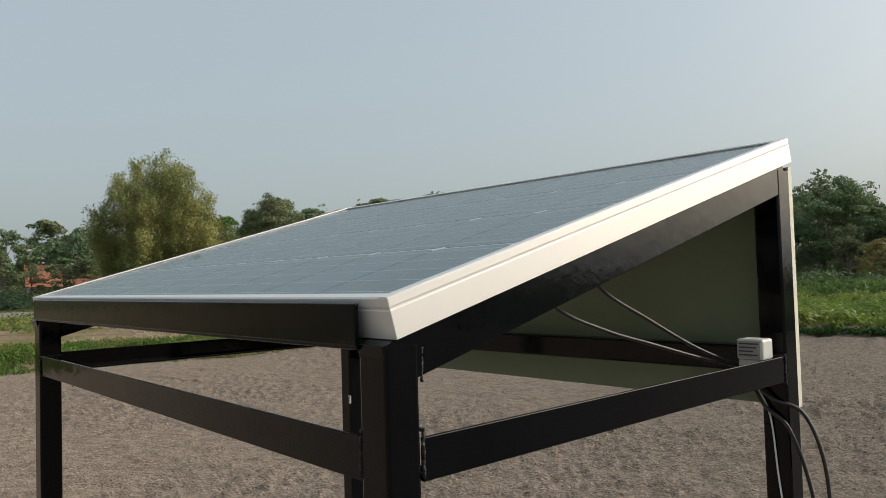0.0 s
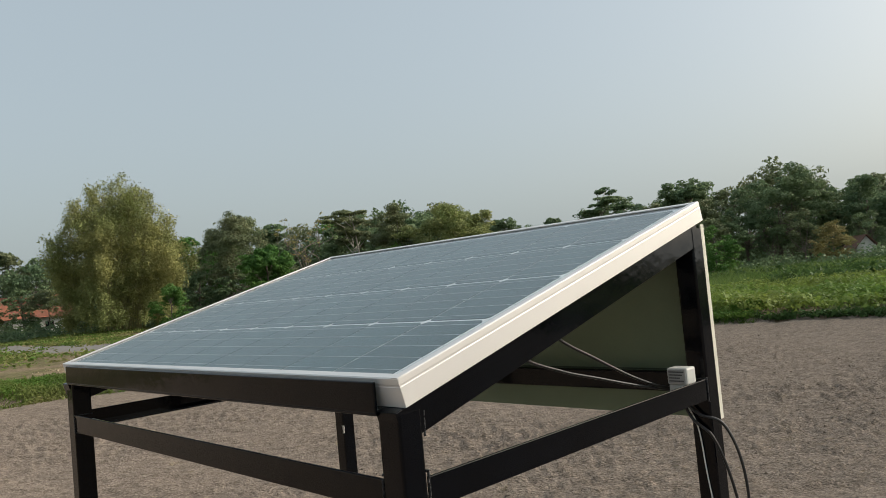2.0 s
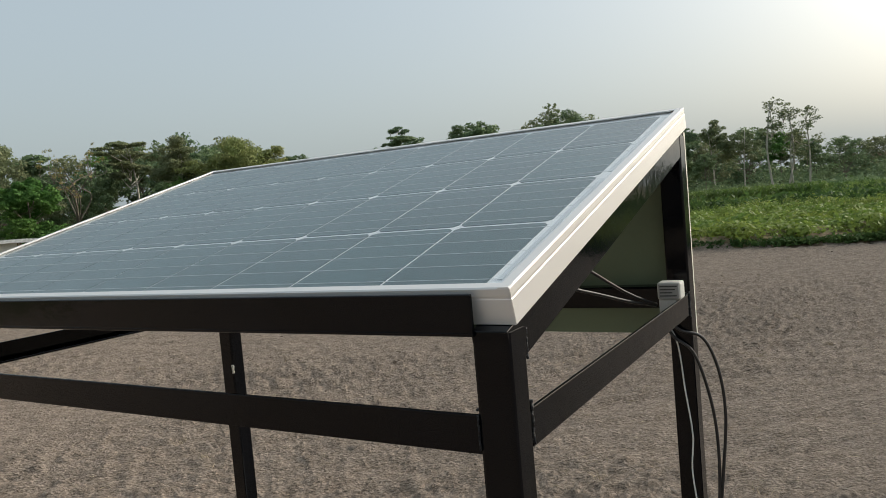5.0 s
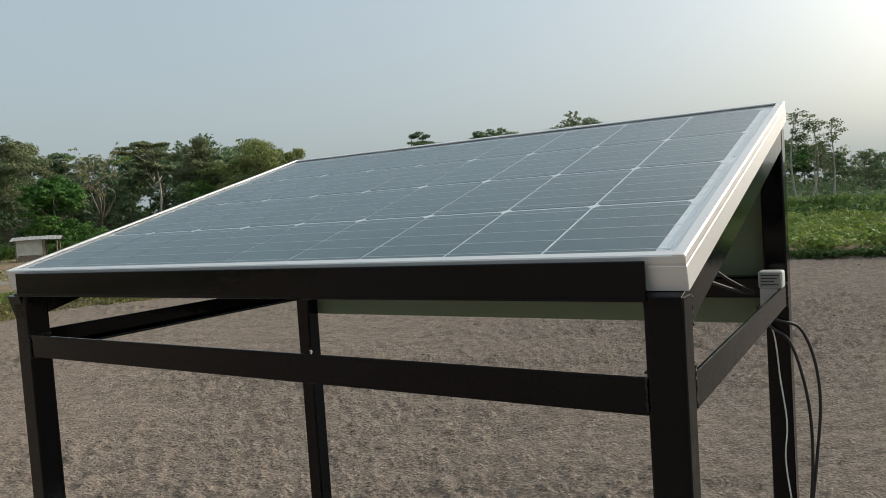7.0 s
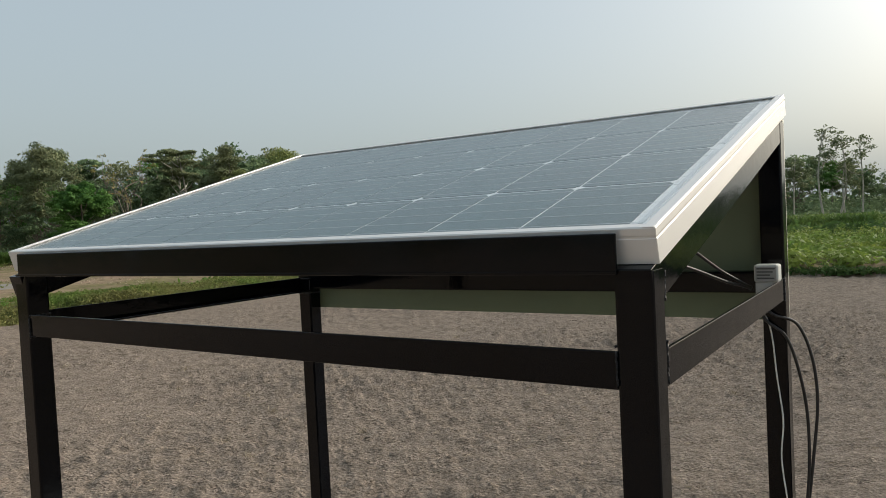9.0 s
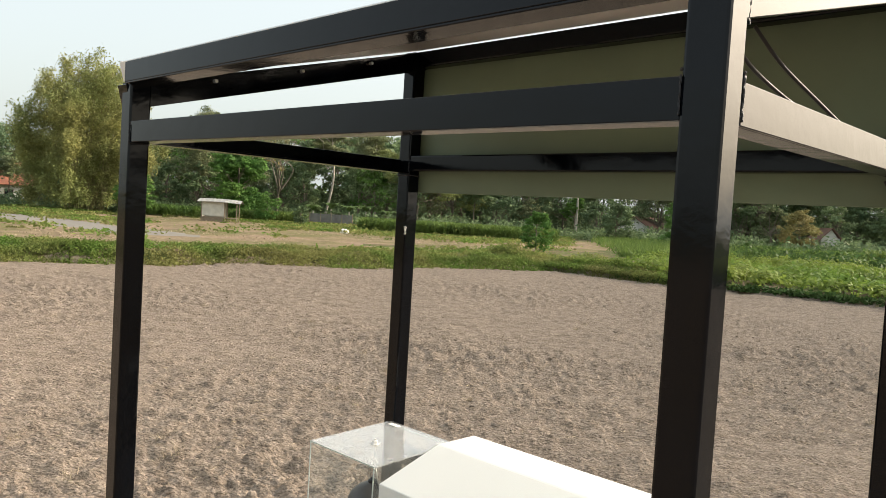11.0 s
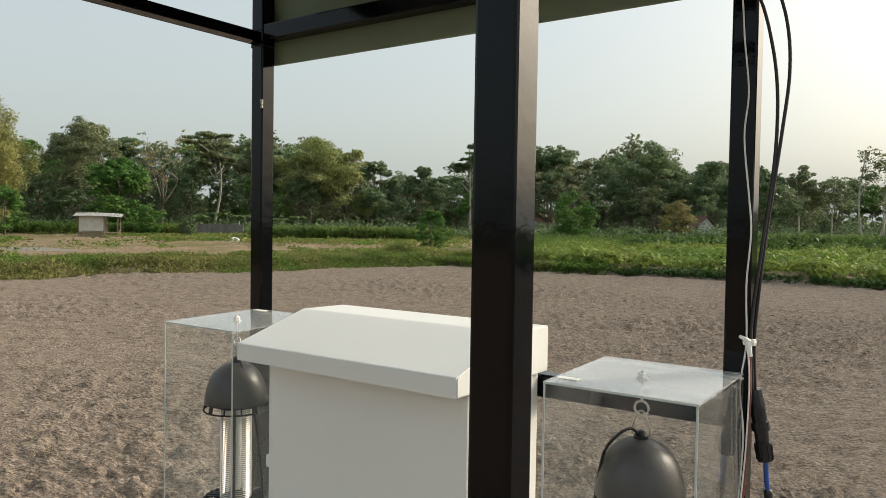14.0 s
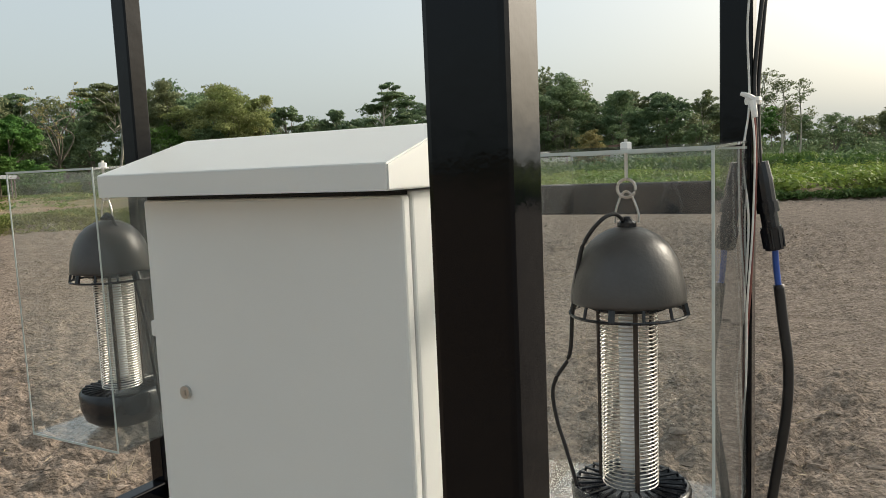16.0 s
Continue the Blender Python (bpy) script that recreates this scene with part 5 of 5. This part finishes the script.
def house(name, at, turn, wid, dep, eave, ridge, wall_mat, roof_mat, label, over=0.4, windows=2):
    root = thing(name, (0, 0, 0), label, "house")
    t = 0.18
    for q in ((-wid / 2, wid / 2, -dep / 2, -dep / 2 + t, 0, eave), (-wid / 2, wid / 2, dep / 2 - t, dep / 2, 0, eave)):
        part("wall", box(*q), wall_mat, root)
    for x in (-wid / 2 + t / 2, wid / 2 - t / 2):
        bm = bmesh.new()
        ring = [(-dep / 2 + t, 0), (dep / 2 - t, 0), (dep / 2 - t, eave), (0, ridge - 0.08), (-dep / 2 + t, eave)]
        a = [bm.verts.new((x - t / 2, y, z)) for y, z in ring]
        b = [bm.verts.new((x + t / 2, y, z)) for y, z in ring]
        bm.faces.new(a[::-1]), bm.faces.new(b)
        for k in range(5):
            bm.faces.new((a[k], a[(k + 1) % 5], b[(k + 1) % 5], b[k]))
        part("gable", bm, wall_mat, root)
    for s in (-1, 1):
        e = Vector((0, s * (dep / 2 + over), eave - over * (ridge - eave) / (dep / 2)))
        r = Vector((0, 0, ridge))
        mid, d = (e + r) / 2, (e - r)
        bm = box(-wid / 2 - over, wid / 2 + over, -d.length / 2, d.length / 2, 0, 0.08)
        y = d.normalized()
        x = Vector((1, 0, 0)) * (1 if s > 0 else -1)
        z = x.cross(y)
        m = Matrix((x, y, z)).transposed().to_4x4()
        bmesh.ops.transform(bm, matrix=Matrix.Translation(mid) @ m, verts=bm.verts)
        part("roof", bm, roof_mat, root)
    for k in range(windows):
        x = -wid / 2 + wid * (k + 0.5) / windows
        wdw = part("window", box(x - 0.5, x + 0.5, -dep / 2 - 0.03, -dep / 2 + 0.02, 0.9, 1.9), M_WOOD, root)
        part("pane", box(x - 0.42, x + 0.42, -dep / 2 - 0.04, -dep / 2 - 0.031, 0.98, 1.82), M_DARK, wdw)
    root.location = at
    root.rotation_euler.z = radians(turn)


house("farm_house", spot(75.2, 108), 80, 9.0, 6.0, 2.7, 5.2, M_PLASTER, M_TILEROOF, "low farmhouse with a red tiled roof behind bamboo")
house("farm_house", spot(16.6, 97), -52, 3.2, 2.0, 2.0, 3.1, M_PLASTER, M_BROWNROOF, "small house with a brown roof and white gable by the wood", windows=1)
house("farm_house", spot(28.6, 104), 95, 7.0, 4.6, 1.9, 3.3, M_PLASTER, M_BROWNROOF, "small white-gabled house under the trees", windows=1)
house("farm_house", spot(0.2, 150), 20, 8.0, 5.0, 2.2, 4.2, M_PLASTER, M_BROWNROOF, "far house with a dark roof beyond the crops", windows=2)


def build_hut():
    at = spot(60.3, 71)
    root = thing("field_hut", (0, 0, 0), "small field hut with a grey sheet roof and pale tarpaulin walls", "hut")
    for x in (-1.6, 0.55, 1.7):
        for y in (-1.0, 1.0):
            part("post", add_sweep(bmesh.new(), [Vector((x, y, 0)), Vector((x, y, 2.22))], 0.06, 6), M_WOOD, root)
    part("wall_sheet", box(-1.62, 0.55, -1.03, -0.99, 0.70, 2.12), M_HUTWALL, root)
    part("wall_sheet", box(-1.62, 0.55, 0.99, 1.03, 0.55, 2.12), M_HUTWALL, root)
    part("wall_sheet", box(-1.66, -1.62, -1.0, 1.0, 0.55, 2.12), M_HUTWALL, root)
    part("floor_deck", box(-1.6, 1.7, -1.0, 1.0, 0.45, 0.53), M_WOOD, root)
    part("wall_sheet", box(-1.5, 0.4, -0.98, -0.96, 0.1, 0.6), M_WOOD, root, "dark board below the tarpaulin")
    for s in (-1, 1):
        bm = bmesh.new()
        cols = []
        for i in range(49):
            x = -2.0 + 4.1 * i / 48
            w = 0.012 * math.sin(i * 1.57) - 0.10 * ((i - 20) / 28) ** 2
            cols.append([bm.verts.new((x, s * 1.45, 2.12 + w)), bm.verts.new((x, 0, 2.44 + w)), bm.verts.new((x, 0, 2.47 + w)), bm.verts.new((x, s * 1.45, 2.15 + w))])
        for a, b in zip(cols, cols[1:]):
            for k in range(4):
                bm.faces.new((a[k], a[(k + 1) % 4], b[(k + 1) % 4], b[k]))
        part("roof_sheet", bm, M_HUTROOF, root)
    root.location = at
    root.scale = (0.92, 0.92, 0.88)
    root.rotation_euler.z = radians(52)


build_hut()
w0, w1 = spot(54.6, 84), spot(50.6, 84)
wl = thing("net_fence", tuple((w0 + w1) / 2), "low dark grey net fence along a plot", "fence")
part("net", beam(w0 + Vector((0, 0, 0.72)), w1 + Vector((0, 0, 0.72)), 0.05, 1.1, 0.005), M_NET, wl)
for k in range(6):
    q = w0.lerp(w1, k / 5)
    part("fence_post", add_sweep(bmesh.new(), [q + Vector((0, 0, -0.1)), q + Vector((0, 0, 1.4))], 0.05, 6), M_WOOD, wl)

sack = bmesh.new()
bmesh.ops.create_icosphere(sack, subdivisions=3, radius=1.0)
for v in sack.verts:
    k = 1 + 0.18 * noise.noise(v.co * 2.1)
    v.co = Vector((v.co.x * 0.45 * k, v.co.y * 0.3 * k, max(-0.15, v.co.z * 0.26 * k)))
bmesh.ops.translate(sack, verts=sack.verts, vec=spot(51.2, 57) + Vector((0, 0, 0.17)))
solid("white_sack", sack, M_TAPE, "white sack lying on the stubble", "sack", smooth=True)


# ---- loose pieces on the field ----


def build_clods():
    v0 = np.array([[1, 0, 0], [0, 1, 0], [-1, 0, 0], [0, -1, 0], [0, 0, 1], [0, 0, -1]], float)
    f0 = np.array([[0, 1, 4], [1, 2, 4], [2, 3, 4], [3, 0, 4], [1, 0, 5], [2, 1, 5], [3, 2, 5], [0, 3, 5]])
    # rounded big clods
    g = (1 + 5 ** 0.5) / 2
    vi = np.array([[-1, g, 0], [1, g, 0], [-1, -g, 0], [1, -g, 0], [0, -1, g], [0, 1, g], [0, -1, -g], [0, 1, -g], [g, 0, -1], [g, 0, 1], [-g, 0, -1], [-g, 0, 1]]) / math.hypot(1, g)
    fi = np.array([(a, c, d) for a in range(12) for c in range(a + 1, 12) for d in range(c + 1, 12)
                   if max(np.linalg.norm(vi[a] - vi[c]), np.linalg.norm(vi[c] - vi[d]), np.linalg.norm(vi[a] - vi[d])) < 1.1])
    flip = np.einsum("ij,ij->i", np.cross(vi[fi[:, 1]] - vi[fi[:, 0]], vi[fi[:, 2]] - vi[fi[:, 0]]), vi[fi[:, 0]]) < 0
    fi[flip] = fi[flip][:, ::-1]
    n = 5500
    r = 2.2 + 20 * rng.uniform(0, 1, n) ** 1.6
    a = np.radians(rng.uniform(-25, 115, n))
    p = np.stack([-r * np.sin(a), r * np.cos(a), np.zeros(n)], 1)
    p = place_z(p[in_field(p[:, 0], p[:, 1])])
    n = len(p)
    s = 0.014 + 0.026 * rng.uniform(0, 1, (n, 1)) ** 3
    v = vi[None] * s[:, None] * rng.uniform(0.6, 1.35, (n, 12, 1)) * np.stack([rng.uniform(0.8, 1.5, n), rng.uniform(0.8, 1.3, n), rng.uniform(0.35, 0.6, n)], 1)[:, None] + p[:, None]
    f = fi[None] + (np.arange(n) * 12)[:, None, None]
    me = bpy.data.meshes.new("soil_clods")
    me.from_pydata(v.reshape(-1, 3).tolist(), [], f.reshape(-1, 3).tolist())
    stuff("soil_clods", me, M_CLOD, "larger rounded clods of soil lying on the field", "soil")
    n = 40000
    r = 2.4 + 15 * rng.uniform(0, 1, n) ** 1.35
    a = np.radians(rng.uniform(-25, 115, n))
    p = np.stack([-r * np.sin(a), r * np.cos(a), np.zeros(n)], 1)
    p = place_z(p[in_field(p[:, 0], p[:, 1])])
    n = len(p)
    s = 0.006 + 0.012 * rng.uniform(0, 1, (n, 1)) ** 2
    th = 0.69 + rng.normal(size=n) * 0.5
    turn = np.zeros((n, 3, 3))
    turn[:, 0, 0], turn[:, 0, 1], turn[:, 1, 0], turn[:, 1, 1], turn[:, 2, 2] = np.cos(th), -np.sin(th), np.sin(th), np.cos(th), 1
    v = np.einsum("nij,nkj->nki", turn, v0[None] * s[:, None] * rng.uniform(0.6, 1.4, (n, len(v0), 1)) * np.array([1.7, 1.0, 0.75])) + p[:, None]
    f = f0[None] + (np.arange(n) * len(v0))[:, None, None]
    me = bpy.data.meshes.new("soil_clods")
    me.from_pydata(v.reshape(-1, 3).tolist(), [], f.reshape(-1, 3).tolist())
    stuff("soil_clods", me, M_CLOD, "crumbly clods of soil scattered over the field", "soil")
    n = 2000
    r = 2.2 + 20 * rng.uniform(0, 1, n) ** 1.4
    a = np.radians(rng.uniform(-25, 115, n))
    p = np.stack([-r * np.sin(a), r * np.cos(a), np.zeros(n)], 1)
    p = place_z(p[in_field(p[:, 0], p[:, 1])])
    p[:, 2] += 0.022
    c = np.repeat(p, 3, 0) + rng.normal(size=(len(p) * 3, 3)) * np.array([0.03, 0.03, 0.006])
    stuff("straw_bits", quads_mesh("straw_bits", leaf_quads(c, 0.075, 0.12, 0.0, 0.06)), M_STRAW, "short dry straw stalks lying on the soil", "straw")


build_clods()
